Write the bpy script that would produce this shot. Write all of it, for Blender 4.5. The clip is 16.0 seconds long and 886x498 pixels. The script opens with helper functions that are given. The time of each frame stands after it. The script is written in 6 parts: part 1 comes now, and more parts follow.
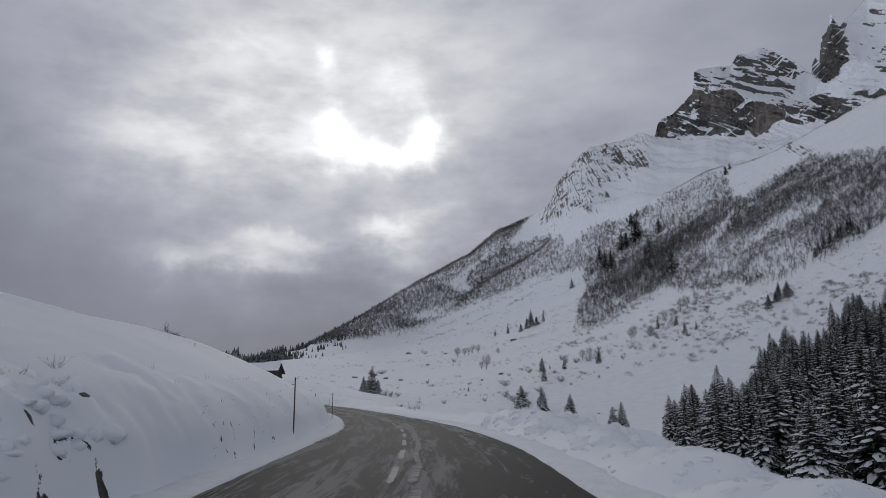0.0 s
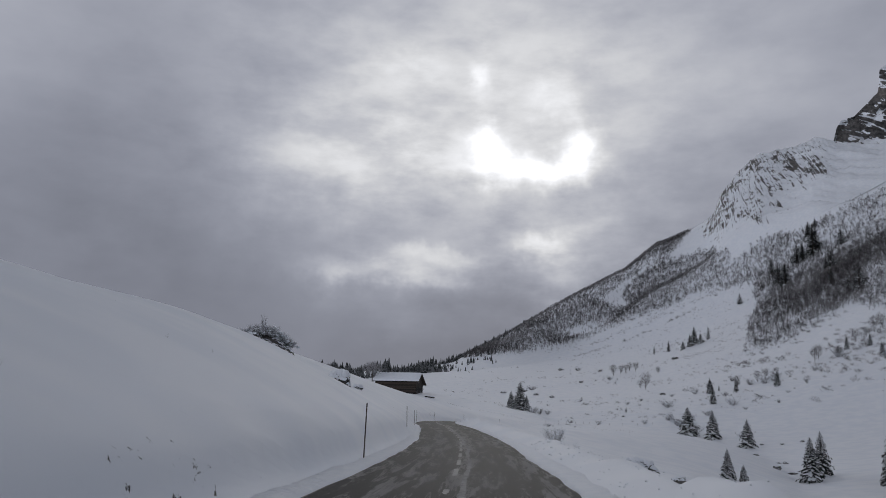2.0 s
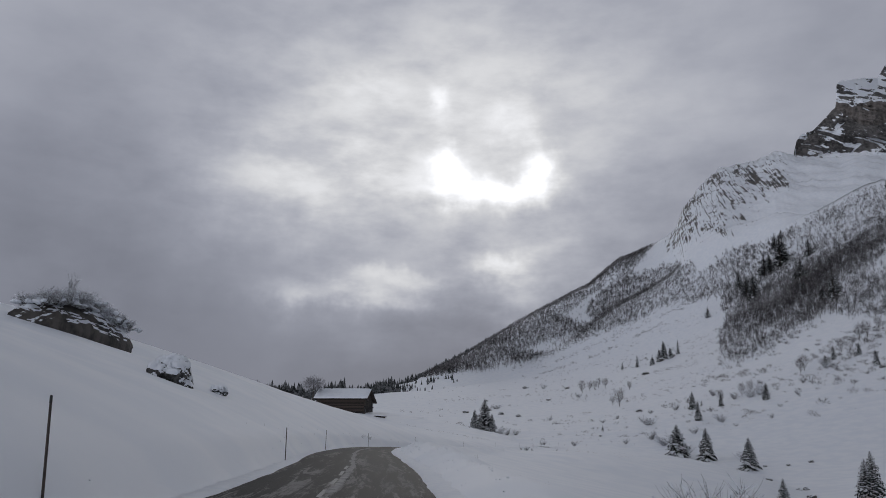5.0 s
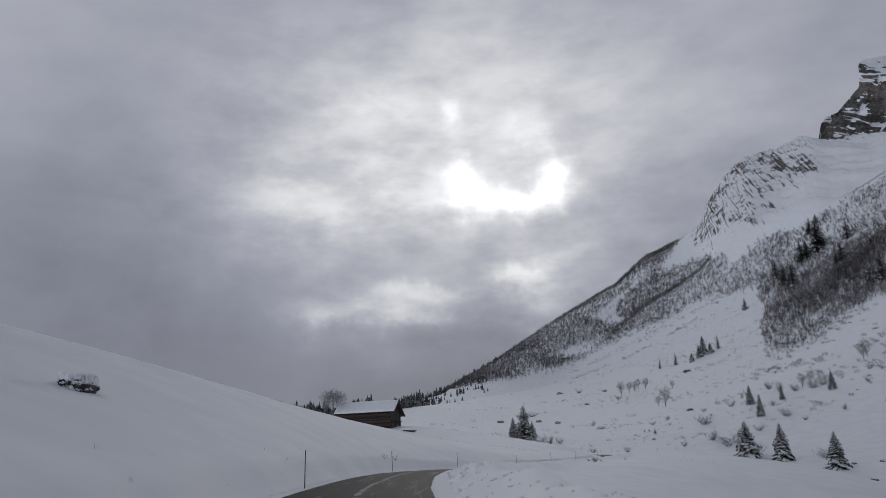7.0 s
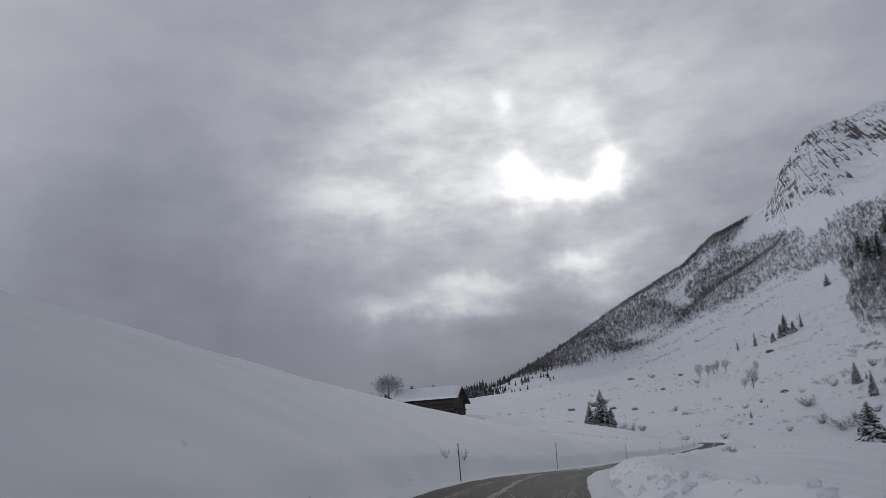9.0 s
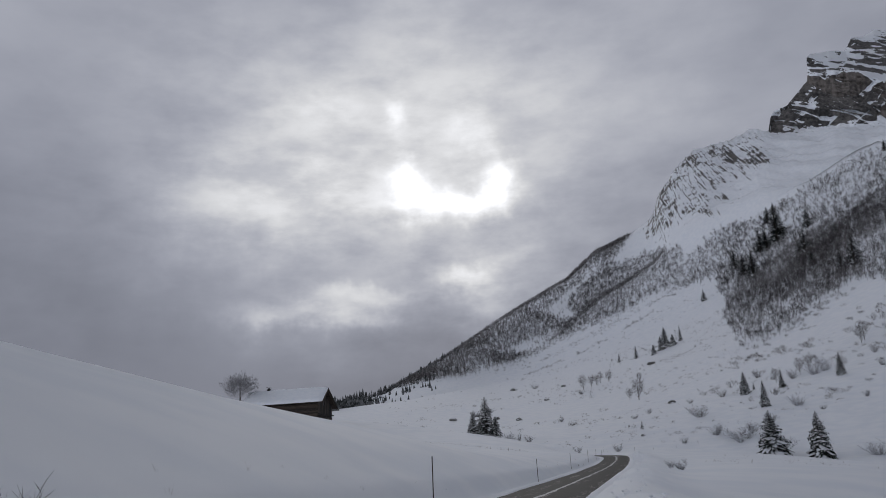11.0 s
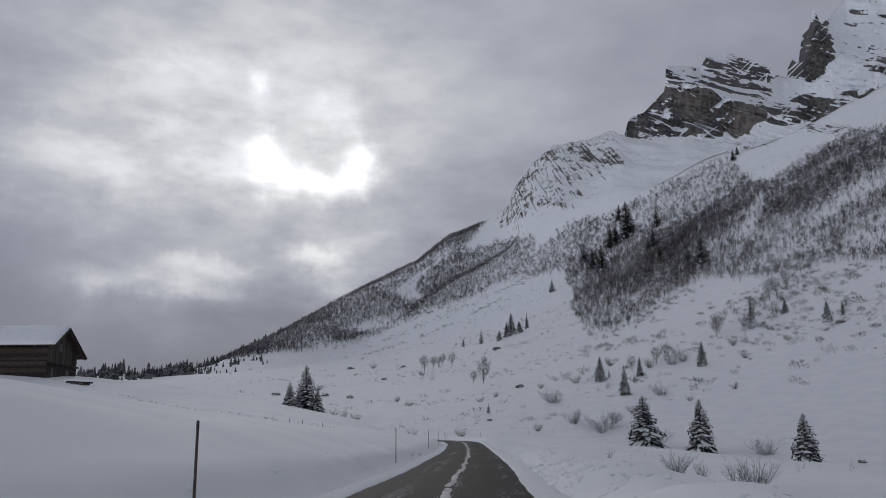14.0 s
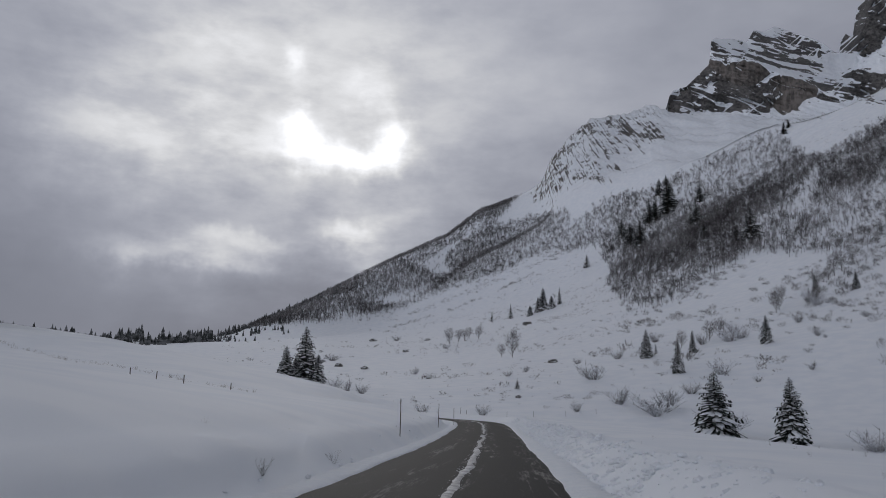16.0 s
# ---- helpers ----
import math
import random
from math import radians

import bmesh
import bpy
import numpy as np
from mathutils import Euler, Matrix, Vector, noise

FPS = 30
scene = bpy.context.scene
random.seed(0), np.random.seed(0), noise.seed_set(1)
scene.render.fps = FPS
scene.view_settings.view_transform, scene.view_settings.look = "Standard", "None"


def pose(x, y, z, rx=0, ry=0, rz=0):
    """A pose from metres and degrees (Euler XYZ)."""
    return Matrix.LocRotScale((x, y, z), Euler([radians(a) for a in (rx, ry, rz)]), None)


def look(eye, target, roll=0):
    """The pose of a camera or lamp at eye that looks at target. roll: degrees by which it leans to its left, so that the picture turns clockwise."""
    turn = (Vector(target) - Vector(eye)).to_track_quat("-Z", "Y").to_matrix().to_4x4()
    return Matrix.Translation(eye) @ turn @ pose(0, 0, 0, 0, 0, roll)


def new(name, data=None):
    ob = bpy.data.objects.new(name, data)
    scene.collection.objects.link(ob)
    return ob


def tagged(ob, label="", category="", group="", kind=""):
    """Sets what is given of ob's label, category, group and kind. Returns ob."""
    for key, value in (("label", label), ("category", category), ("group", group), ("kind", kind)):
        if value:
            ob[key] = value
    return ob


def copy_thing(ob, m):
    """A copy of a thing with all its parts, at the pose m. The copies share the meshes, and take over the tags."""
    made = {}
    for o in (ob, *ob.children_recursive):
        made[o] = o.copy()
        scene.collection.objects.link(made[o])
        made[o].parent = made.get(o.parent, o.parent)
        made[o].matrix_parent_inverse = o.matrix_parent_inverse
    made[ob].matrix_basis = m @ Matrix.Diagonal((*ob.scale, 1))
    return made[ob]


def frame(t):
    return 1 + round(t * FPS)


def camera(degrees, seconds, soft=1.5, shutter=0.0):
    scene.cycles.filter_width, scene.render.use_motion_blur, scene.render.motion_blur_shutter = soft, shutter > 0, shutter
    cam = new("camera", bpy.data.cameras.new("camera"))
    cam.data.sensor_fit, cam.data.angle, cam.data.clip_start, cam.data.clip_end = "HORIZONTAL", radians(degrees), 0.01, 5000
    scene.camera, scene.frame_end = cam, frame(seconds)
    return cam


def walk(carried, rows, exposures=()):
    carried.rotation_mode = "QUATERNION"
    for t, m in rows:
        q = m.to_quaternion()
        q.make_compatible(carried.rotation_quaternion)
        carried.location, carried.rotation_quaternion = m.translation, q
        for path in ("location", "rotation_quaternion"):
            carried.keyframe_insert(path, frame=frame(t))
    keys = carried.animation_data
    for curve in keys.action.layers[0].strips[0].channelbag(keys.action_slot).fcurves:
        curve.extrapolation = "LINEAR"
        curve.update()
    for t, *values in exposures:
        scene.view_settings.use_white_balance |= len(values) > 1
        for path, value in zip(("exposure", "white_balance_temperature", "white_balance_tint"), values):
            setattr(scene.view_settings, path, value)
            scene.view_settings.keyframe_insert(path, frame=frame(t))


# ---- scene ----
cam = camera(58.58, 16.0, soft=0.8)
PATH = [
    (0, (0.00, -0.00, 0.40), (6.28, 98.12, 18.67), -0.95),
    (0.5, (0.74, 7.22, 0.48), (0.74, 105.47, 19.14), 1.27),
    (1, (1.50, 14.39, 0.53), (-1.66, 112.52, 19.55), 1.66),
    (1.5, (1.81, 21.43, 0.55), (-4.87, 119.12, 20.82), 1.61),
    (2, (1.68, 28.41, 0.52), (-11.33, 125.49, 20.69), 1.41),
    (2.5, (1.37, 35.49, 0.48), (-12.63, 132.43, 20.62), -0.07),
    (3, (1.02, 42.73, 0.44), (-13.50, 139.61, 20.54), -1.22),
    (3.5, (0.48, 50.23, 0.38), (-14.42, 147.09, 20.28), -2.06),
    (4, (-0.20, 57.97, 0.35), (-14.61, 154.96, 20.00), -2.36),
    (4.5, (-0.65, 65.93, 0.35), (-13.03, 163.08, 20.57), -1.58),
    (5, (-1.49, 73.77, 0.33), (-9.48, 170.79, 23.23), 0.50),
    (5.2, (-1.92, 76.88, 0.31), (-8.64, 173.88, 23.69), 1.38),
    (7.3, (-7.00, 109.19, 0.45), (-19.25, 205.32, 25.13), -3.83),
    (7.5, (-7.56, 112.23, 0.45), (-23.05, 207.92, 25.01), -3.51),
    (8, (-9.10, 119.77, 0.44), (-27.12, 215.05, 24.88), -3.52),
    (8.5, (-10.55, 127.28, 0.45), (-28.71, 222.60, 24.65), -3.54),
    (9, (-11.80, 134.80, 0.45), (-29.43, 230.28, 24.38), -3.71),
    (9.5, (-12.71, 142.43, 0.42), (-27.75, 238.27, 24.68), -2.33),
    (9.7, (-12.89, 145.50, 0.41), (-24.34, 241.80, 24.79), -2.44),
    (11.8, (-13.63, 177.97, 0.0), (-12.96, 274.98, 24.27), -2.91),
    (12, (-13.39, 181.15, -0.10), (-9.95, 278.19, 23.81), -2.61),
    (12.5, (-12.46, 189.15, -0.40), (-0.93, 285.77, 22.65), -3.36),
    (13, (-11.30, 197.26, -0.67), (1.04, 293.82, 22.23), -2.12),
    (13.5, (-9.83, 205.46, -0.88), (3.83, 301.83, 22.05), -1.28),
    (14, (-8.12, 213.86, -1.00), (6.82, 310.29, 20.86), -0.77),
    (14.5, (-6.35, 222.46, -1.11), (8.65, 319.59, 17.35), -0.09),
    (15, (-4.59, 231.21, -1.22), (10.32, 328.31, 17.49), 0.72),
    (15.5, (-2.79, 240.01, -1.34), (11.55, 337.18, 17.46), 0.89),
    (16, (-0.99, 248.86, -1.48), (10.07, 346.37, 17.73), 1.10),
]
walk(cam, [(t, look(eye, target, roll)) for t, eye, target, roll in PATH], ((0, 0.03), (0.5, 0.03), (1.5, -0.06), (5, -0.07), (7.5, -0.03), (9.5, -0.05), (12, -0.06), (14, -0.04), (14.5, 0.03), (15.2, 0.04), (16, -0.08)))

# ---- light: thick cloud, the sun behind it ahead of the car ----
def node_kit(tree):
    nodes, links = tree.nodes, tree.links

    def put(sock, value):
        if hasattr(value, "is_output"):
            links.new(value, sock)
        else:
            sock.default_value = value

    def math_node(op, a, b=0.0, c=0.0, clamp=False):
        n = nodes.new("ShaderNodeMath")
        n.operation, n.use_clamp = op, clamp
        put(n.inputs[0], a), put(n.inputs[1], b), put(n.inputs[2], c)
        return n.outputs[0]

    def noise_node(vec, scale, detail=4.0, rough=0.55, distort=0.0):
        n = nodes.new("ShaderNodeTexNoise")
        if vec is not None:
            links.new(vec, n.inputs["Vector"])
        n.inputs["Scale"].default_value, n.inputs["Detail"].default_value = scale, detail
        n.inputs["Roughness"].default_value, n.inputs["Distortion"].default_value = rough, distort
        return n.outputs["Fac"]

    def ramp(value, low, high, a=0.0, b=1.0):
        n = nodes.new("ShaderNodeMapRange")
        n.interpolation_type = "SMOOTHSTEP"
        put(n.inputs["Value"], value)
        for key, v in (("From Min", low), ("From Max", high), ("To Min", a), ("To Max", b)):
            put(n.inputs[key], v)
        return n.outputs["Result"]

    def mix(fac, a, b):
        n = nodes.new("ShaderNodeMix")
        n.data_type = "RGBA"
        for sock, v in ((n.inputs[0], fac), (n.inputs[6], a), (n.inputs[7], b)):
            if not hasattr(v, "is_output") and sock is not n.inputs[0]:
                v = (*v, 1.0)
            put(sock, v)
        return n.outputs[2]

    def mapped(vec, scale, turn=(0, 0, 0)):
        n = nodes.new("ShaderNodeMapping")
        links.new(vec, n.inputs["Vector"])
        n.inputs["Scale"].default_value = scale
        n.inputs["Rotation"].default_value = [radians(a) for a in turn]
        return n.outputs[0]

    return put, math_node, noise_node, ramp, mix, mapped


SUN_AZ, SUN_EL = -1.0, 18.0

world = bpy.data.worlds.new("overcast")
scene.world = world
world.use_nodes = True
wt = world.node_tree
wt.nodes.clear()
put, mth, nse, rmp, mixc, mapp = node_kit(wt)
coord = wt.nodes.new("ShaderNodeTexCoord").outputs["Generated"]
sep = wt.nodes.new("ShaderNodeSeparateXYZ")
wt.links.new(coord, sep.inputs[0])
# azimuth (to the right of +y) and elevation in degrees, stirred a little by noise
wob_a = mth("SUBTRACT", nse(coord, 7.0, 5.0, 0.6), 0.5)
wob_b = mth("SUBTRACT", nse(mapp(coord, (1, 1, 1), (40, 10, 70)), 7.0, 5.0, 0.6), 0.5)
az = mth("MULTIPLY_ADD", wob_a, 9.0, mth("MULTIPLY", mth("ARCTAN2", sep.outputs[0], sep.outputs[1]), 57.2958))
el = mth("MULTIPLY_ADD", wob_b, 7.0, mth("MULTIPLY", mth("ARCSINE", sep.outputs[2]), 57.2958))


def glow(a, e, wa, we, amount):
    p = mth("POWER", mth("DIVIDE", mth("SUBTRACT", az, a), wa), 2.0)
    q = mth("POWER", mth("DIVIDE", mth("SUBTRACT", el, e), we), 2.0)
    return mth("MULTIPLY", mth("EXPONENT", mth("MULTIPLY", mth("ADD", p, q), -1.0)), amount)


light = None
for a, e, wa, we, amount in (
    (-5.0, 21.0, 15.5, 10.0, 0.34),   # wide brightening round the sun
    (-1.2, 17.4, 4.8, 1.1, 0.62),     # thin cloud before the sun
    (1.4, 18.8, 1.3, 1.6, 0.6),
    (-5.0, 18.8, 1.2, 1.3, 0.55),
    (-5.4, 23.3, 0.9, 1.5, 0.27),
    (2.0, 21.5, 1.2, 3.2, 0.2),
    (-16.5, 18.0, 4.5, 3.0, 0.2),
    (-10.5, 19.0, 3.0, 2.0, 0.15),
    (-11.5, 24.0, 2.5, 1.5, 0.12),
    (-12.0, 9.8, 4.5, 0.9, 0.3),
    (-8.5, 11.2, 4.0, 0.7, 0.2),
    (-0.5, 12.3, 1.8, 0.9, 0.3),
    (2.0, 11.5, 4.0, 2.6, 0.14),
    (1.8, 11.0, 2.6, 3.4, 0.06),
    (-21.0, 7.0, 8.0, 7.0, -0.03),
):
    g = glow(a, e, wa, we, amount)
    light = g if light is None else mth("ADD", light, g)
billow = nse(mapp(coord, (1, 1, 1.7)), 2.6, 5.0, 0.5)
fine = nse(mapp(coord, (1, 1, 2.5), (0, 0, 30)), 11.0, 5.0, 0.55)
back = mth("MULTIPLY", rmp(mth("ADD", mth("MULTIPLY", sep.outputs[1], 0.7), mth("MULTIPLY", sep.outputs[0], 0.7)), 0.3, -0.65), rmp(el, 68.0, 28.0))   # the brighter half of the sky behind the car
dark = mth("MULTIPLY", rmp(el, 32.0, 58.0, 1.0, 0.22), mth("MULTIPLY", mth("MAXIMUM", rmp(el, 2.0, 26.0, 0.64, 1.0), back), mth("MAXIMUM", rmp(az, -40.0, -12.0, 0.9, 1.0), back)))
dark = mth("MULTIPLY", dark, mth("MULTIPLY_ADD", back, 1.4, 1.0))
body = mth("MULTIPLY", dark, mth("ADD", rmp(billow, 0.32, 0.68, 0.83, 1.13), mth("MULTIPLY", mth("SUBTRACT", fine, 0.5), 0.18)))
level = mth("ADD", mth("MULTIPLY", body, 0.36), mth("MULTIPLY", light, rmp(fine, 0.25, 0.72, 0.62, 1.3)))
tone = mixc(mth("MULTIPLY", rmp(level, 0.2, 0.75), mth("MULTIPLY_ADD", back, -0.55, 1.0)), (0.905, 0.955, 1.16), (0.985, 0.995, 1.03))
vis = wt.nodes.new("ShaderNodeVectorMath")
vis.operation = "SCALE"
wt.links.new(tone, vis.inputs[0]), wt.links.new(level, vis.inputs["Scale"])
cloud = wt.nodes.new("ShaderNodeBackground")
wt.links.new(vis.outputs[0], cloud.inputs["Color"])
cloud.inputs["Strength"].default_value = 1.0
clear = wt.nodes.new("ShaderNodeTexSky")
clear.sky_type, clear.sun_disc = "NISHITA", False
clear.sun_elevation, clear.sun_rotation = radians(SUN_EL), radians(SUN_AZ)
blue = wt.nodes.new("ShaderNodeBackground")
wt.links.new(clear.outputs[0], blue.inputs["Color"])
blue.inputs["Strength"].default_value = 0.05
over = wt.nodes.new("ShaderNodeMixShader")
over.inputs[0].default_value = 0.99
wt.links.new(blue.outputs[0], over.inputs[1]), wt.links.new(cloud.outputs[0], over.inputs[2])
wt.links.new(over.outputs[0], wt.nodes.new("ShaderNodeOutputWorld").inputs[0])

sun = bpy.data.lights.new("sun", "SUN")
sun.energy, sun.angle, sun.color = 0.4, radians(25), (1.0, 0.97, 0.93)
sun_ob = new("sun", sun)
sun_ob.matrix_world = look((0, 0, 60), (60 * math.sin(radians(180 + SUN_AZ)), 60 * math.cos(radians(180 + SUN_AZ)), 60 - 60 * math.tan(radians(SUN_EL))))


# ---- materials ----
def material(name):
    m = bpy.data.materials.new(name)
    m.use_nodes = True
    t = m.node_tree
    b = t.nodes["Principled BSDF"]
    return m, t, b, node_kit(t)


def place(t):
    return t.nodes.new("ShaderNodeTexCoord").outputs["Object"]


def world_place(t):
    return t.nodes.new("ShaderNodeNewGeometry").outputs["Position"]


def bump(t, b, height, strength, distance):
    n = t.nodes.new("ShaderNodeBump")
    n.inputs["Strength"].default_value, n.inputs["Distance"].default_value = strength, distance
    t.links.new(height, n.inputs["Height"]), t.links.new(n.outputs[0], b.inputs["Normal"])


def island(t):
    return t.nodes.new("ShaderNodeNewGeometry").outputs["Random Per Island"]


def simple(name, dark_tone, light_tone, scale, rough=0.8, relief=0.02, metal=0.0, stretch=(1, 1, 1), per_island=0.0, per_object=0.0):
    m, t, b, (put, mth, nse, rmp, mixc, mapp) = material(name)
    v = mapp(place(t), stretch)
    n = mth("ADD", mth("MULTIPLY", nse(v, scale, 5.0), 0.7), mth("MULTIPLY", nse(v, scale * 7, 3.0), 0.3))
    if per_island:
        n = mth("ADD", n, mth("MULTIPLY", mth("SUBTRACT", island(t), 0.5), per_island))
    if per_object:
        n = mth("ADD", n, mth("MULTIPLY", mth("SUBTRACT", t.nodes.new("ShaderNodeObjectInfo").outputs["Random"], 0.5), per_object))
    t.links.new(mixc(rmp(n, 0.32, 0.68), dark_tone, light_tone), b.inputs["Base Color"])
    b.inputs["Roughness"].default_value, b.inputs["Metallic"].default_value = rough, metal
    if relief:
        bump(t, b, n, 0.6, relief)
    return m


def make_snow(name, lump, relief):
    m, t, b, (put, mth, nse, rmp, mixc, mapp) = material(name)
    v = world_place(t)
    big, small = nse(v, lump, 5.0, 0.6), nse(v, lump * 14, 4.0, 0.6)
    t.links.new(mixc(rmp(big, 0.3, 0.7), (0.77, 0.805, 0.85), (0.835, 0.858, 0.887)), b.inputs["Base Color"])
    b.inputs["Roughness"].default_value = 0.75
    bump(t, b, mth("ADD", big, mth("MULTIPLY", small, 0.16)), 0.8, relief)
    return m


SNOW = make_snow("snow", 0.9, 0.12)
SNOW_LOOSE = make_snow("ploughed_snow", 2.2, 0.2)


def make_ground():
    m, t, b, (put, mth, nse, rmp, mixc, mapp) = material("snow_and_rock")
    v = world_place(t)
    p = t.nodes.new("ShaderNodeSeparateXYZ")
    t.links.new(v, p.inputs[0])
    bare_rock = t.nodes.new("ShaderNodeAttribute")
    bare_rock.attribute_name = "rock"
    rock_here = bare_rock.outputs["Fac"]
    # along the mountain's front, and into it
    lat = mth("ADD", mth("MULTIPLY", p.outputs[0], 0.92), mth("MULTIPLY", p.outputs[1], -0.39))
    deep = mth("ADD", mth("MULTIPLY", p.outputs[0], 0.39), mth("MULTIPLY", p.outputs[1], 0.92))

    rise = mth("SUBTRACT", p.outputs[2], mth("MULTIPLY", deep, 0.38))

    def beds(dip, along, across, distort):
        """Tilted beds of limestone, falling to the right, with snow on their ledges."""
        c, s = math.cos(radians(dip)), math.sin(radians(dip))
        u = mth("SUBTRACT", mth("MULTIPLY", lat, c), mth("MULTIPLY", rise, s))
        w = mth("ADD", mth("MULTIPLY", lat, s), mth("MULTIPLY", rise, c))
        xyz = t.nodes.new("ShaderNodeCombineXYZ")
        put(xyz.inputs[0], mth("MULTIPLY", u, along)), put(xyz.inputs[1], mth("MULTIPLY", deep, 0.012)), put(xyz.inputs[2], mth("MULTIPLY", w, across))
        return nse(xyz.outputs[0], 1.0, 7.0, 0.62, distort)

    layers = beds(47, 0.035, 0.42, 0.6)
    grain = nse(v, 0.06, 8.0, 0.7)
    runs = nse(mapp(v, (0.12, 0.12, 0.018)), 1.0, 5.0, 0.6)
    bare = mth("ADD", rock_here, mth("ADD", mth("MULTIPLY", mth("SUBTRACT", layers, 0.5), 2.3), mth("MULTIPLY", mth("SUBTRACT", grain, 0.5), 2.0)))
    rock_fac = mth("MULTIPLY", rmp(bare, 0.5, 0.56), rmp(rock_here, 0.04, 0.2))
    rock = mixc(rmp(mth("ADD", mth("MULTIPLY", grain, 0.45), mth("MULTIPLY", runs, 0.55)), 0.38, 0.62), (0.033, 0.033, 0.036), (0.15, 0.138, 0.129))
    big, small = nse(v, 0.22, 2.0, 0.5), nse(v, 6.0, 3.0, 0.6)
    snow = mixc(rmp(big, 0.3, 0.7), (0.77, 0.805, 0.85), (0.835, 0.858, 0.887))
    # near-black for wet dirt, also painting the shade of hollows in the bank
    torn = t.nodes.new("ShaderNodeAttribute")
    torn.attribute_name = "soil_shade"
    speck = nse(mapp(v, (5.0, 2.6, 3.0)), 1.0, 6.0, 0.68, 0.3)
    earth_shade_fac = mth("MULTIPLY", rmp(mth("ADD", torn.outputs["Fac"], mth("MULTIPLY", mth("SUBTRACT", speck, 0.5), 1.9)), 0.6, 0.66), rmp(torn.outputs["Fac"], 0.02, 0.12))
    earth_shade = mixc(rmp(small, 0.3, 0.7), (0.008, 0.007, 0.006), (0.05, 0.042, 0.035))
    t.links.new(mixc(earth_shade_fac, mixc(rock_fac, snow, rock), earth_shade), b.inputs["Base Color"])
    b.inputs["Roughness"].default_value = 0.78
    relief = mth("ADD", mth("MULTIPLY", big, 0.08), mth("ADD", mth("MULTIPLY", small, 0.006), mth("MULTIPLY", mth("MULTIPLY", layers, rmp(rock_here, 0.05, 0.5)), 9.0)))
    bump(t, b, relief, 0.6, 0.5)
    return m


GROUND = make_ground()


def make_crag():
    m, t, b, (put, mth, nse, rmp, mixc, mapp) = material("limestone_and_snow")
    v = world_place(t)

    def told(key):
        n = t.nodes.new("ShaderNodeAttribute")
        n.attribute_name = key
        return n.outputs["Fac"]

    fine = nse(v, 0.22, 6.0, 0.65)
    runs = nse(mapp(v, (0.16, 0.16, 0.016)), 1.0, 6.0, 0.6)
    stain = nse(v, 0.016, 4.0, 0.55)
    bare = rmp(mth("ADD", told("rock"), mth("MULTIPLY", mth("SUBTRACT", fine, 0.5), 0.75)), 0.47, 0.53)
    broken = mixc(rmp(mth("ADD", mth("MULTIPLY", fine, 0.6), mth("MULTIPLY", stain, 0.4)), 0.4, 0.62), (0.035, 0.034, 0.034), (0.15, 0.142, 0.135))
    wall = mixc(rmp(mth("ADD", mth("MULTIPLY", runs, 0.6), mth("MULTIPLY", stain, 0.4)), 0.4, 0.6), (0.06, 0.055, 0.05), (0.185, 0.165, 0.15))
    rock = mixc(told("sheer"), broken, wall)
    snow = mixc(rmp(stain, 0.3, 0.7), (0.77, 0.805, 0.85), (0.835, 0.858, 0.887))
    t.links.new(mixc(bare, snow, rock), b.inputs["Base Color"])
    b.inputs["Roughness"].default_value = 0.85
    bump(t, b, mth("ADD", mth("MULTIPLY", runs, 3.0), mth("MULTIPLY", fine, 3.0)), 0.5, 1.0)
    return m


CRAG = make_crag()


def make_asphalt():
    m, t, b, (put, mth, nse, rmp, mixc, mapp) = material("wet_salted_asphalt")
    uv = t.nodes.new("ShaderNodeUVMap")
    uv.uv_map = "road"
    s = t.nodes.new("ShaderNodeSeparateXYZ")
    t.links.new(uv.outputs[0], s.inputs[0])
    across, along = s.outputs[0], s.outputs[1]
    v = world_place(t)
    streak = nse(mapp(uv.outputs[0], (2.2, 0.16, 1)), 1.0, 7.0, 0.66, 0.9)
    fine = nse(mapp(uv.outputs[0], (13.0, 0.9, 1)), 1.0, 5.0, 0.7)
    patch = nse(mapp(uv.outputs[0], (0.55, 0.1, 1)), 1.0, 4.0, 0.6)
    grit = nse(v, 60.0, 3.0, 0.7)
    # wheels keep four strips dark; slush and salt stay between them
    wheel = mth("POWER", mth("ABSOLUTE", mth("SINE", mth("MULTIPLY_ADD", across, 1.93, 0.75))), 1.5)
    film = mth("ADD", mth("MULTIPLY", wheel, 0.34), mth("ADD", mth("ADD", mth("MULTIPLY", rmp(streak, 0.43, 0.57), 0.52), mth("MULTIPLY", rmp(fine, 0.4, 0.6), 0.3)), mth("MULTIPLY", rmp(patch, 0.4, 0.6), 0.26)))
    early = mth("ADD", rmp(along, 95.0, 235.0, -0.02, -0.42), mth("MULTIPLY", rmp(across, 0.4, 1.6), rmp(along, 130.0, 60.0, 0.0, -0.26)))
    salt = rmp(mth("ADD", film, early), 0.55, 1.08)
    base = mixc(rmp(grit, 0.3, 0.7), (0.022, 0.021, 0.021), (0.05, 0.048, 0.046))
    t.links.new(mixc(mth("MULTIPLY", salt, 0.82), base, (0.34, 0.328, 0.31)), b.inputs["Base Color"])
    t.links.new(rmp(salt, 0.0, 1.0, 0.66, 0.9), b.inputs["Roughness"])
    b.inputs["Specular IOR Level"].default_value = 0.03
    bump(t, b, mth("ADD", grit, streak), 0.5, 0.008)
    return m


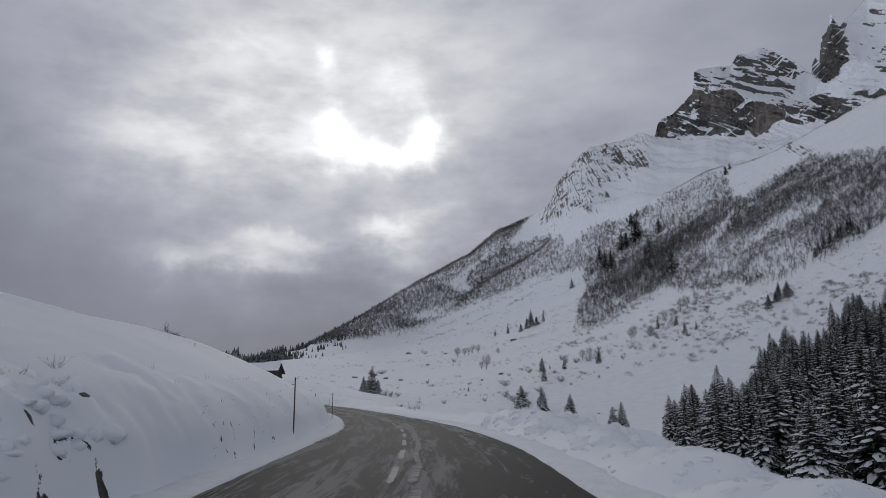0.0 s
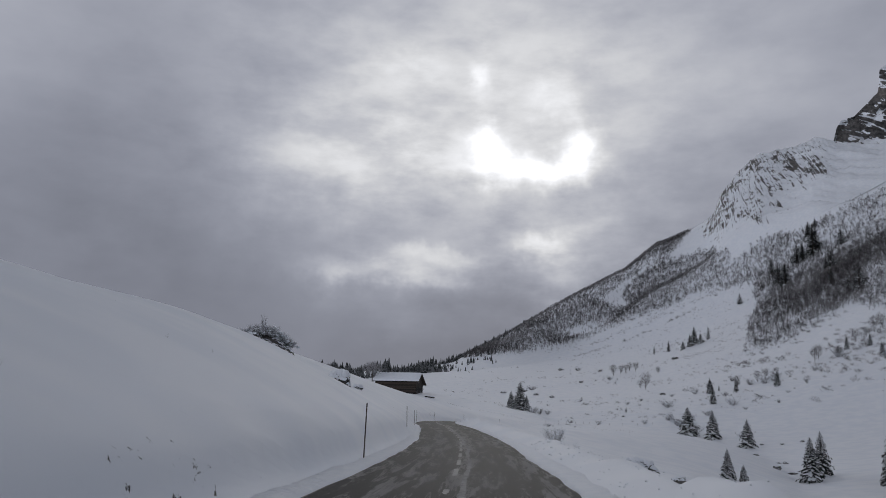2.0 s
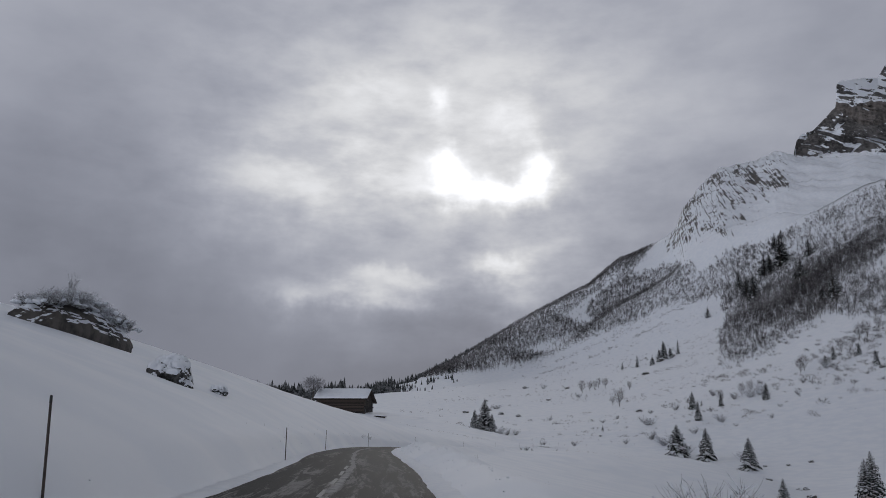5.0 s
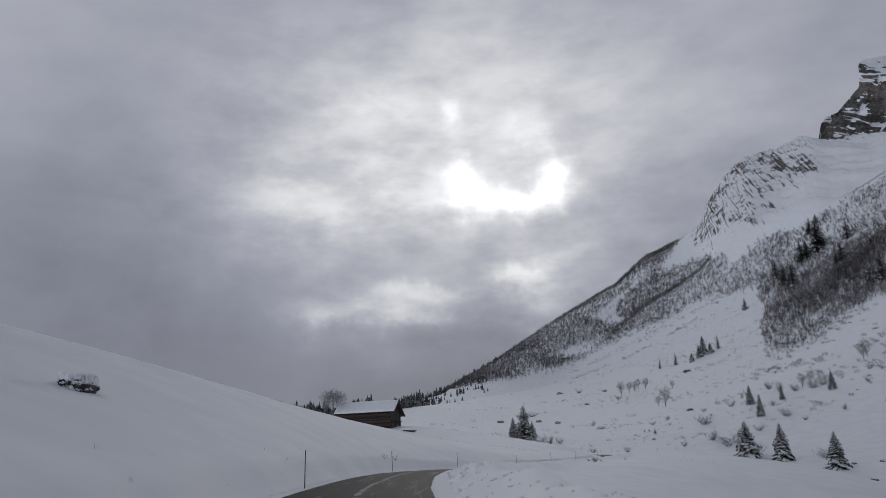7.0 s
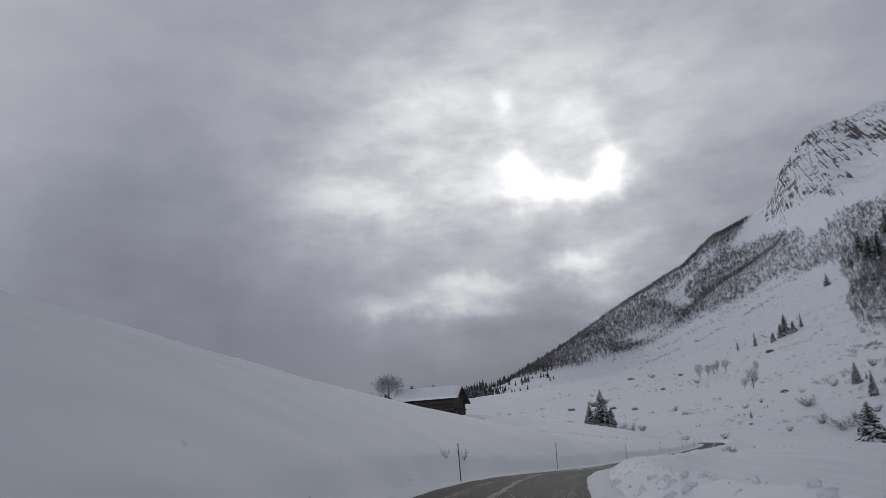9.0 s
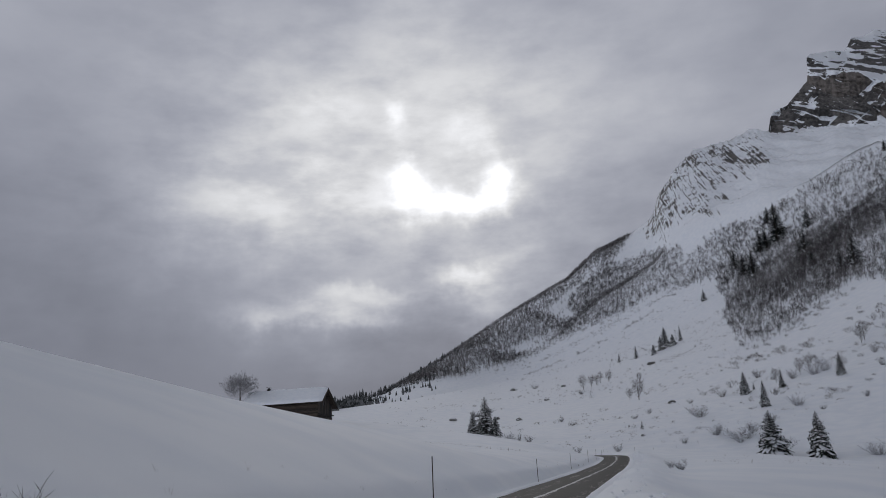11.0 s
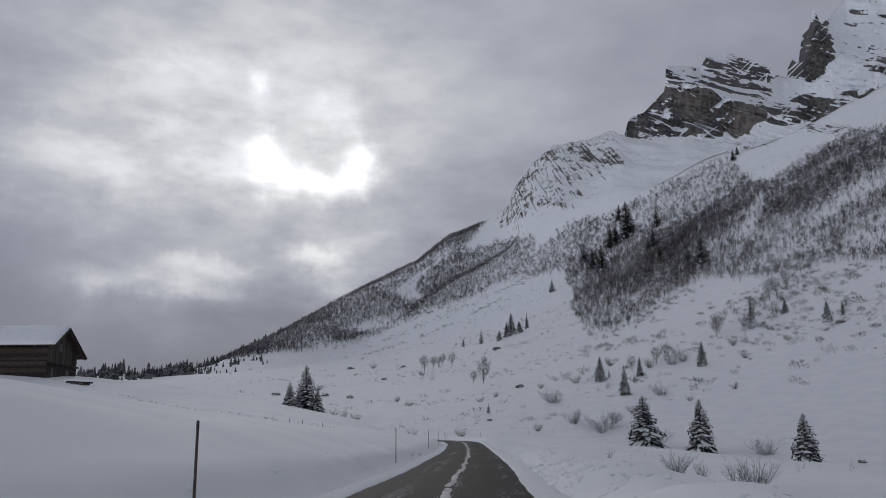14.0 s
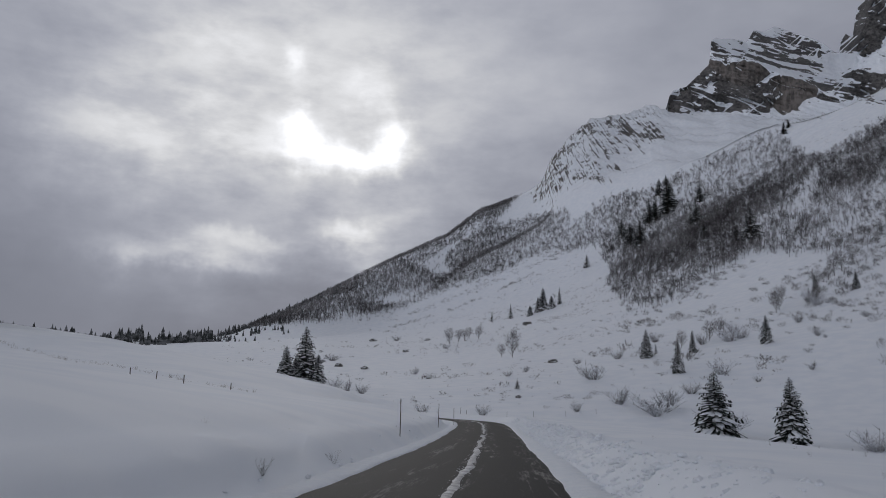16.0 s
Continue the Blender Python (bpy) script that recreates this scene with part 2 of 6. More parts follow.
ASPHALT = make_asphalt()
ROAD_PAINT = simple("worn_road_paint", (0.2, 0.198, 0.19), (0.42, 0.415, 0.4), 6.0, 0.7, 0.004)
SALT_BAND = simple("salty_slush", (0.05, 0.049, 0.048), (0.36, 0.355, 0.35), 3.5, 0.8, 0.004)
SLUSH = simple("slush", (0.14, 0.14, 0.145), (0.55, 0.56, 0.58), 3.0, 0.6, 0.03)
NEEDLES = simple("spruce_needles", (0.006, 0.009, 0.008), (0.034, 0.042, 0.034), 1.2, 0.85, 0.0, per_island=0.5)
BARK = simple("bark", (0.035, 0.028, 0.024), (0.1, 0.085, 0.07), 4.0, 0.9, 0.02, stretch=(4, 4, 1))
TWIG = simple("bare_twigs", (0.05, 0.043, 0.04), (0.13, 0.115, 0.105), 1.0, 0.9, 0.0, per_island=0.5)
FROST = simple("frosted_twigs", (0.2, 0.19, 0.19), (0.62, 0.63, 0.66), 1.0, 0.85, 0.0, per_island=1.2)
GRASS = simple("dry_grass", (0.07, 0.055, 0.04), (0.2, 0.165, 0.12), 2.0, 0.9, 0.0, per_island=0.5)
STONE = simple("grey_rock", (0.045, 0.045, 0.043), (0.2, 0.19, 0.175), 0.9, 0.9, 0.12)
WOOD_OLD = simple("weathered_planks", (0.012, 0.009, 0.008), (0.075, 0.055, 0.043), 1.5, 0.85, 0.02, stretch=(1, 1, 9), per_object=0.45)
WOOD_GREY = simple("grey_planks", (0.012, 0.0095, 0.008), (0.07, 0.054, 0.043), 1.5, 0.85, 0.02, stretch=(5, 5, 0.5), per_object=0.6)
POLE_WOOD = simple("dark_pole", (0.03, 0.022, 0.02), (0.09, 0.065, 0.055), 5.0, 0.7, 0.004, stretch=(6, 6, 1))
METAL_DARK = simple("dark_sheet_metal", (0.02, 0.02, 0.02), (0.06, 0.06, 0.06), 4.0, 0.5, 0.0, metal=0.6)
# near-black that paints the unlit inside of the chalet's openings
OPENING_SHADE = simple("opening_shade_tone", (0.008, 0.008, 0.008), (0.015, 0.015, 0.016), 2.0, 0.4, 0.0)


# ---- mesh tools ----
def sheet(name, verts, faces, mat, parent=None, smooth=True):
    """One mesh object from arrays of corners and of triangles or quads."""
    me = bpy.data.meshes.new(name)
    verts, faces = np.asarray(verts, np.float32), np.asarray(faces, np.int32)
    n = faces.shape[1]
    me.vertices.add(len(verts)), me.loops.add(faces.size), me.polygons.add(len(faces))
    me.vertices.foreach_set("co", verts.ravel())
    me.loops.foreach_set("vertex_index", faces.ravel())
    me.polygons.foreach_set("loop_start", np.arange(0, faces.size, n, dtype=np.int32))
    me.polygons.foreach_set("use_smooth", np.full(len(faces), smooth))
    me.update(calc_edges=True)
    me.materials.append(mat)
    ob = new(name, me)
    if parent is not None:
        ob.parent = parent
    return ob


def part(name, bm, mat, parent=None, label="", smooth=False):
    me = bpy.data.meshes.new(name)
    bm.to_mesh(me)
    bm.free()
    me.polygons.foreach_set("use_smooth", np.full(len(me.polygons), smooth))
    me.materials.append(mat)
    ob = new(name, me)
    if parent is not None:
        ob.parent = parent
    if label:
        tagged(ob, label)
    return ob


def box(bm, size, m, bevel=0.0):
    made = bmesh.ops.create_cube(bm, size=1.0, matrix=m @ Matrix.Diagonal((*size, 1)))
    if bevel:
        edges = {e for v in made["verts"] for e in v.link_edges}
        bmesh.ops.bevel(bm, geom=list(edges), offset=bevel, segments=1, affect="EDGES")


def tube(rows, sides):
    """Corners and quads of a tube through rows of (x, y, z, radius)."""
    a = np.arange(sides) * 2 * np.pi / sides
    verts = [[x + r * c, y + r * s, z] for x, y, z, r in rows for c, s in zip(np.cos(a), np.sin(a))]
    quads = [[i * sides + k, i * sides + (k + 1) % sides, (i + 1) * sides + (k + 1) % sides, (i + 1) * sides + k] for i in range(len(rows) - 1) for k in range(sides)]
    return np.array(verts), np.array(quads)


# ---- lie of the land ----
SMOOTHED = {}


def curve(t, xs, ys, soft=0.0):
    """A profile through given values; soft rounds its corners over that distance."""
    t = np.asarray(t, float)
    if not soft:
        return np.interp(t, xs, ys)
    if (xs, ys, soft) not in SMOOTHED:
        step = soft / 8
        grid = np.arange(xs[0] - 3 * soft, xs[-1] + 3 * soft, step)
        k = np.exp(-0.5 * (np.arange(-20, 21) / 5.0) ** 2)
        v = np.interp(grid, xs, ys)
        v = np.convolve(np.pad(v, 20, mode="edge"), k / k.sum(), mode="valid")
        SMOOTHED[xs, ys, soft] = grid[0], step, v, np.gradient(v)
    start, step, v, g = SMOOTHED[xs, ys, soft]
    u = np.clip((t - start) / step, 0, len(v) - 1.001)
    i = u.astype(int)
    f = u - i
    return v[i] * (1 + 2 * f) * (1 - f) ** 2 + v[i + 1] * f * f * (3 - 2 * f) + g[i] * f * (1 - f) ** 2 - g[i + 1] * f * f * (1 - f)


def grain_at(i, j, seed):
    h = (i * 374761393 + j * 668265263 + seed * 982451653) & 0xFFFFFFFF
    h = ((h ^ (h >> 13)) * 1274126177) & 0xFFFFFFFF
    return ((h ^ (h >> 16)) & 0xFFFF) / 65535.0


def rough(x, y, size, seed=0, octaves=4, fade=0.5):
    """Fractal noise from -1 to 1 with lumps of the given size."""
    total, amp, norm = 0.0, 1.0, 0.0
    for o in range(octaves):
        u, v = np.asarray(x, float) / size + 17.3 * o, np.asarray(y, float) / size - 9.1 * o
        i, j = np.floor(u).astype(np.int64), np.floor(v).astype(np.int64)
        fu, fv = u - i, v - j
        fu, fv = fu * fu * (3 - 2 * fu), fv * fv * (3 - 2 * fv)
        a = grain_at(i, j, seed + o) * (1 - fu) + grain_at(i + 1, j, seed + o) * fu
        b = grain_at(i, j + 1, seed + o) * (1 - fu) + grain_at(i + 1, j + 1, seed + o) * fu
        total, norm, amp, size = total + amp * (2 * (a * (1 - fv) + b * fv) - 1), norm + amp, amp * fade, size / 2
    return total / norm


def ease(t, low, high):
    k = np.clip((np.asarray(t, float) - low) / (high - low), 0, 1)
    return k * k * (3 - 2 * k)


# the road's middle line by its distance north, and its height
ROAD_Y = (-200, -40, 0, 14, 28, 40, 52, 64, 77, 109, 127, 145, 162, 178, 190, 205, 222, 245, 264, 280, 300, 320, 335)
ROAD_X = (-30, -6.0, -0.9, 0.15, 0.5, 0.2, -0.8, -2.0, -3.4, -8.3, -11.9, -14.3, -15.3, -15.0, -13.9, -11.2, -7.6, -2.9, 0.9, 3.9, 7.6, 11.0, 13.2)
ROAD_ZY = (-200, 0, 22, 45, 75, 95, 112, 130, 145, 158, 170, 180, 190, 205, 225, 249, 284, 310, 345, 420)
ROAD_Z = (-4.0, -1.05, -0.9, -1.03, -1.12, -1.1, -1.0, -0.97, -0.98, -1.0, -1.17, -1.48, -1.82, -2.3, -2.58, -2.93, -3.35, -3.5, -3.4, -2.4)
HALF = 2.75


def widen(y):
    """How far the cleared asphalt reaches past its usual half width."""
    return np.interp(y, (5, 20, 42, 58, 80, 105), (0.3, 0.22, -0.08, -0.2, -0.05, 0.0))


def road_x(y):
    return curve(np.minimum(y, 345), ROAD_Y, ROAD_X, 9.0)


def road_z(y):
    return curve(y, ROAD_ZY, ROAD_Z, 8.0)


def middle_line():
    """Points each half metre along the road, to the bend to the left at its far end."""
    ys = np.arange(-60, 330, 0.5)
    pts = [(float(road_x(y)), float(y)) for y in ys]
    head = math.atan2(pts[-1][0] - pts[-2][0], 0.5)
    x, y = pts[-1]
    for k in range(150):
        head -= radians(0.95) * min(1, k / 10) * (1 if head > radians(-82) else 0)
        x, y = x + 0.5 * math.sin(head), y + 0.5 * math.cos(head)
        pts.append((x, y))
    return np.array(pts)


LINE = middle_line()
LINE_T = np.gradient(LINE, axis=0)
LINE_T /= np.linalg.norm(LINE_T, axis=1)[:, None]
LINE_Z = road_z(LINE[:, 1])
EYE = np.array([-7.0, 130.0])   # a middle point of the valley, for bearings to the mountain

# the mountain's crest by bearing from there: rise over run, and distance
CREST_AZ = (-180, -90, -60, -40, -25, -20, -15, -11, -7, -4, -0.7, 3, 6.4, 8.7, 11.3, 12.4, 13.1, 13.5, 14.5, 15.7, 16.5, 17.6, 18.7, 19.9, 20.8, 22, 24, 27, 30, 36, 45, 60, 90, 180)
CREST_T = (0.1, 0.16, 0.12, 0.07, 0.05, 0.05, 0.048, 0.058, 0.076, 0.101, 0.134, 0.17, 0.198, 0.23, 0.249, 0.258, 0.271, 0.288, 0.31, 0.331, 0.339, 0.345, 0.341, 0.35, 0.346, 0.34, 0.333, 0.322, 0.322, 0.312, 0.31, 0.3, 0.25, 0.1)
CREST_R_AZ = (-180, -40, -25, -15, -5, 3, 6, 10, 15, 20, 24, 30, 45, 90, 180)
CREST_R = (1500, 900, 850, 900, 1100, 1300, 1400, 1500, 1500, 1520, 1500, 1500, 1500, 1500, 1500)


def slope_up(u):
    """Rise of the mountain's foot over the valley floor, by the distance from the floor's edge."""
    v = np.clip(u, 0, 400)
    return 0.06 * v + 0.0011 * v * v + 0.78 * np.clip(u - 400, 0, None)


FLOOR_Y = (-300, 100, 200, 287, 345, 400, 454, 527, 662, 720, 890, 1050, 1300, 1650, 2300)
FLOOR_Z = (-11, -13.0, -13.8, -13.2, -10.5, -5, 1.5, 7, 19, 28, 46, 65, 95, 137, 200)
EDGE_Y = (-300, 100, 200, 287, 345, 400, 470, 1000, 1300, 1500, 2300)
EDGE_X = (40, 42, 52, 72, 78, 45, 5, 0, -110, -180, -300)
HILL_Y = (-300, 0, 25, 42, 60, 80, 100, 112, 150, 175, 205, 240, 290, 320, 350, 380)
HILL_G = (0.31, 0.32, 0.33, 0.42, 0.45, 0.43, 0.41, 0.415, 0.49, 0.505, 0.445, 0.24, 0.14, 0.15, 0.28, 0.30)


def pillows(x, y, dl):
    """Rounded snow cushions with creases between them on the rough bank."""
    soft = np.abs(rough(x * 2.3, y, 1.7, 16, 2, 0.4)) + 0.4 * np.abs(rough(x * 2, y, 0.75, 17, 2, 0.4))
    return (0.5 * np.minimum(soft, 0.55) - 0.1) * (1 - ease(y, 13, 20)) * ease(dl, 0.1, 0.9) * (1 - ease(dl, 2.2, 5.0))


def land(x, y):
    """Height of the snow at places of the plan, the road's bed included."""
    x, y = np.asarray(x, float), np.asarray(y, float)
    floor, edge = curve(y, FLOOR_Y, FLOOR_Z, 25), curve(y, EDGE_Y, EDGE_X, 30)
    left = ease(-x, 0, 260)
    far = floor * (1 - 0.2 * left * ease(y, 500, 800)) + slope_up(x - edge) * curve(y, (100, 250, 330, 400, 490, 560, 800, 1000, 1100), (2.0, 1.6, 0.9, 0.7, 0.7, 0.76, 0.82, 0.92, 1.0), 30)
    # the mountain's upper part
    dx, dy = x - EYE[0], y - EYE[1]
    bearing, r = np.degrees(np.arctan2(dx, dy)), np.hypot(dx, dy)
    t_crest = np.interp(bearing, CREST_AZ, CREST_T)
    t_crest = t_crest + ease(bearing, 11, 14) * (0.0045 * rough(bearing, 0 * bearing, 0.9, 61, 3, 0.6) + 0.0035 * np.abs(rough(bearing, 0 * bearing, 0.45, 62, 2)))
    r_crest = curve(bearing, CREST_R_AZ, CREST_R, 1.0)
    r_foot = np.interp(bearing, (-30, -5, 3, 10, 20, 30), (600, 800, 950, 1000, 1050, 1000))
    k = np.clip((r - r_foot) / (r_crest - r_foot), 0, 1)
    plain = np.where(r < r_crest, t_crest * r_crest, t_crest * r_crest - 0.45 * (r - r_crest))
    up = far * (1 - k**1.3) + plain * k**1.3
    roof = t_crest * r * (0.8 + 0.2 * ease(r, r_crest - 330, r_crest))
    up = np.where(bearing > -12, roof - 12 * np.log1p(np.exp(np.clip((roof - up) / 12, -30, 30))), up)
    up = np.where(r > r_foot, up, far)
    # a gully behind the wooded shoulder
    shoulder = np.interp(bearing, (-6, 3, 8, 13, 20, 29, 40), (930, 1000, 1080, 1130, 1120, 1040, 950))
    gully = ease(bearing, -3, 6) * 15 * np.exp(-(((r - shoulder - 75) / 62) ** 2))
    up = up - gully
    lift = ease(up, 60, 420)
    up = up + lift * (17 * rough(x, y, 130, 2, 6, 0.55) + 7 * np.abs(rough(x + 0.4 * y, y, 28, 3, 4))) * (1 - 0.75 * ease(r, r_crest - 160, r_crest)) + 1.2 * rough(x, y, 40, 4, 3) * ease(y, 430, 520)
    # tilted ledges in the bare rock
    lat = np.radians(bearing) * r
    dip = np.where(bearing > 21.5, 0.45, 1.1)
    span = np.where(bearing > 21.5, 58.0, 30.0)
    c = (up + dip * lat + 22 * rough(x, y, 160, 12, 4)) / span
    s = c - np.floor(c)
    step = ease(s, 0.0, 0.22) - s
    bare = ease(bearing, 11.5, 14) * ease(r, 1180, 1330) * ease(up, 250, 360) * (0.35 + 0.65 * ease(rough(x, y, 110, 13, 3), -0.25, 0.2))
    up = up + ease(bearing, 13, 20) * ease(r, 1250, 1400) * 9 * rough(x, y, 34, 14, 4, 0.6)
    up = up + bare * span * np.where(bearing > 21.5, 0.14, 0.5) * step * np.where(r < r_crest, 1, 0.3)
    # near the road: bank and meadow on the left, ploughed edge and drop to the brook on the right
    rx, rz = road_x(y), road_z(np.minimum(y, 420))
    bend = (road_x(np.minimum(y, 330) + 1.5) - road_x(np.minimum(y, 330) - 1.5)) / 3
    d = (x - rx) / np.sqrt(1 + bend * bend)
    dl = np.clip(-d - HALF - 0.35, 0, None)
    steep = curve(y, (-300, 10, 60, 110, 150, 220, 300, 380), (1.5, 1.6, 1.5, 0.95, 1.1, 0.9, 0.9, 0.9), 12)
    hill = steep * (1 - np.exp(-dl / 2.0)) + curve(y, HILL_Y, HILL_G, 18) * 55 * (1 - np.exp(-dl / 55))
    lumpy = 0.8 * (1 - ease(y, 38, 60)) * ease(dl, 0.2, 1.0) * (1 - ease(dl, 1.8, 4)) + (0.2 + 0.4 * ease(y, 240, 262)) * (1 - ease(dl, 3, 7)) * ease(dl, 0.2, 1.2)
    west = rz + 0.12 + hill + 0.15 * lumpy * rough(x, y, 1.9, 15, 4, 0.55) + pillows(x, y, dl)
    bench = np.clip((d - 4.2) / np.maximum(edge - rx - 4.2, 8), 0, 1.0)
    bench = bench ** curve(y, (130, 200, 240, 330, 380), (1.0, 1.0, 2.2, 2.2, 1.3), 15)
    east = np.where(x < edge, (rz + 0.1) * (1 - bench) + floor * bench, far)
    west = west - 0.9 * np.exp(-(((x + 36.5) / 4) ** 2 + ((y - 145) / 6) ** 2))
    west = west - 1.15 * np.exp(-(((x + 23.5) / 6.5) ** 2 + ((y - 52) / 16) ** 2)) - 0.55 * np.exp(-(((x + 15.5) / 5) ** 2 + ((y - 36) / 8) ** 2)) - 0.6 * np.exp(-(((x + 34) / 6) ** 2 + ((y - 67) / 14) ** 2)) + 0.7 * np.exp(-(((x + 17) / 4.5) ** 2 + ((y - 72) / 12) ** 2))
    near = np.where(d < 0, west, east) + 0.35 * rough(x, y, 14, 6, 3) * ease(np.abs(d), 5, 14)
    blend = ease(y, 362, 450)
    z = near * (1 - blend) + up * blend
    z = np.where((x > edge + 10) & (y > 150), np.where(r > r_foot, up, z), z)
    return z, d, rz


# where the mountain is bare: bearing, rise over run, half widths, tilt, share of rock
CRAGS = (
    (16.8, 0.305, 4.6, 0.05, 0.006, 0.36),       # the dome
    (13.4, 0.288, 1.3, 0.06, 0.02, 0.56),
    (15.6, 0.328, 1.0, 0.014, 0.01, 0.6),
    (18.6, 0.326, 1.5, 0.012, -0.013, 0.62),
    (20.4, 0.318, 0.9, 0.01, -0.013, 0.6),
    (16.9, 0.312, 1.7, 0.018, -0.018, 0.5),
    (15.2, 0.262, 2.0, 0.010, -0.006, 0.5),
    (13.6, 0.247, 1.0, 0.008, -0.004, 0.4),
    (33.4, 0.312, 1.6, 0.008, -0.006, 0.5),
    (32.2, 0.322, 1.4, 0.006, -0.008, 0.55),
    (29.0, 0.312, 1.0, 0.005, -0.006, 0.45),
)


def rock_share(x, y, z):
    dx, dy = x - EYE[0], y - EYE[1]
    r = np.hypot(dx, dy)
    b = np.degrees(np.arctan2(dx, dy)) + 0.7 * rough(x, z, 70, 81, 4)
    t = z / np.maximum(r, 1) + 0.010 * rough(x, z, 60, 82, 4)
    out = np.zeros_like(r)
    for cb, ct, wb, wt_, tilt, share in CRAGS:
        q = ((b - cb) / wb) ** 2 + ((t - ct - tilt * (b - cb)) / wt_) ** 2
        out = np.maximum(out, share * np.exp(-np.clip(q, 0, 8) ** 2))
    return np.where(r > 700, out, 0.0)

from mathutils.kdtree import KDTree

TREE = KDTree(len(LINE))
for k, (px_, py_) in enumerate(LINE):
    TREE.insert((px_, py_, 0), k)
TREE.balance()


def surface(x, y):
    """Height of the snow with the ploughed edges of the road."""
    x, y = np.atleast_1d(np.asarray(x, float)), np.atleast_1d(np.asarray(y, float))
    z, d, rz = land(x, y)
    z = z.copy()
    pick = np.nonzero((y > -60) & (y < 420) & (np.abs(d) < 45))[0]
    if len(pick):
        found = [TREE.find((x[i], y[i], 0)) for i in pick]
        idx = np.array([f[1] for f in found])
        a = np.array([f[2] for f in found])
        rel = np.stack([x[pick], y[pick]], 1) - LINE[idx]
        side = np.sign(rel[:, 0] * LINE_T[idx, 1] - rel[:, 1] * LINE_T[idx, 0])
        side[side == 0] = 1
        xs, ys, rzz = x[pick], y[pick], LINE_Z[idx]
        out = z[pick]
        out = np.where(ys > 318, rzz * (1 - ease(a, 3, 16)) + out * ease(a, 3, 16), out)
        rag = 0.22 * rough(xs, ys, 1.7, 31, 3) + 0.12 * rough(xs, ys, 9, 32, 2)
        lumps = rough(xs, ys, 1.6, 33, 4, 0.6)
        heap = ease(ys, -4, 6) * (1 - ease(ys, 40, 55)) * (side > 0)
        mounds = np.minimum(np.abs(rough(xs, ys, 1.9, 34, 2, 0.45)) * 2.2, 1.0)
        edge = HALF + 0.3 + widen(ys) + rag - 0.3 * ease(ys, 165, 205)
        high = np.where(side > 0, curve(ys, (-60, -5, 12, 32, 45, 70, 100, 130, 150, 400), (0.3, 0.2, 0.42, 0.56, 0.3, 0.28, 0.45, 0.7, 0.5, 0.55), 4), 0.24)
        wide = np.where(side > 0, 1.7, 0.8)
        berm = ease(a, edge, edge + wide) * (1 - ease(a, edge + wide * 1.15, edge + wide * 3.2))
        shelf = ease(a, edge - 0.05, edge + 0.35)
        floor_z = np.minimum(out, rzz + 0.1 + 50 * ease(a, HALF + 0.6, HALF + 4))
        z[pick] = np.where(a < edge - 0.05, rzz - 0.1, (rzz - 0.1) * (1 - shelf) + floor_z * shelf + berm * high * (1 + 0.55 * lumps * (1 - heap) + heap * (0.95 * mounds - 0.3 + 0.35 * lumps)) + 0.05 * lumps * shelf * (1 - ease(a, 5, 9)))
    return z


def seat(x, y):
    return float(surface(x, y)[0])


def lines(*spans):
    """Grid lines from spans of (start, end, step)."""
    return np.concatenate([np.arange(a, b, s) for a, b, s in spans])


GX = lines((-1500, -400, 50), (-400, -150, 12), (-150, -60, 4), (-60, -28, 1.6), (-28, -8, 0.5), (-8, -4.6, 0.2), (-4.6, -2.6, 0.08), (-2.6, -2, 0.2), (-2, 2.2, 0.45), (2.2, 9, 0.24), (9, 12, 0.45), (12, 18, 0.6), (18, 60, 1.6), (60, 240, 3.6), (240, 1150, 6.2), (1150, 2400, 25))
GY = lines((-1500, -60, 60), (-60, -6, 3), (-6, 6, 0.8), (6, 16, 0.13), (16, 20, 0.28), (20, 40, 0.5), (40, 300, 1.1), (300, 380, 1.2), (380, 620, 3.0), (620, 1800, 5.2), (1800, 3000, 40))
mx, my = np.meshgrid(GX, GY)
mz = surface(mx.ravel(), my.ravel())
nx, ny = len(GX), len(GY)
corner = (np.arange(ny - 1)[:, None] * nx + np.arange(nx - 1)).ravel()
ground = sheet("ground", np.stack([mx.ravel(), my.ravel(), mz], 1), np.stack([corner, corner + 1, corner + nx + 1, corner + nx], 1), GROUND)


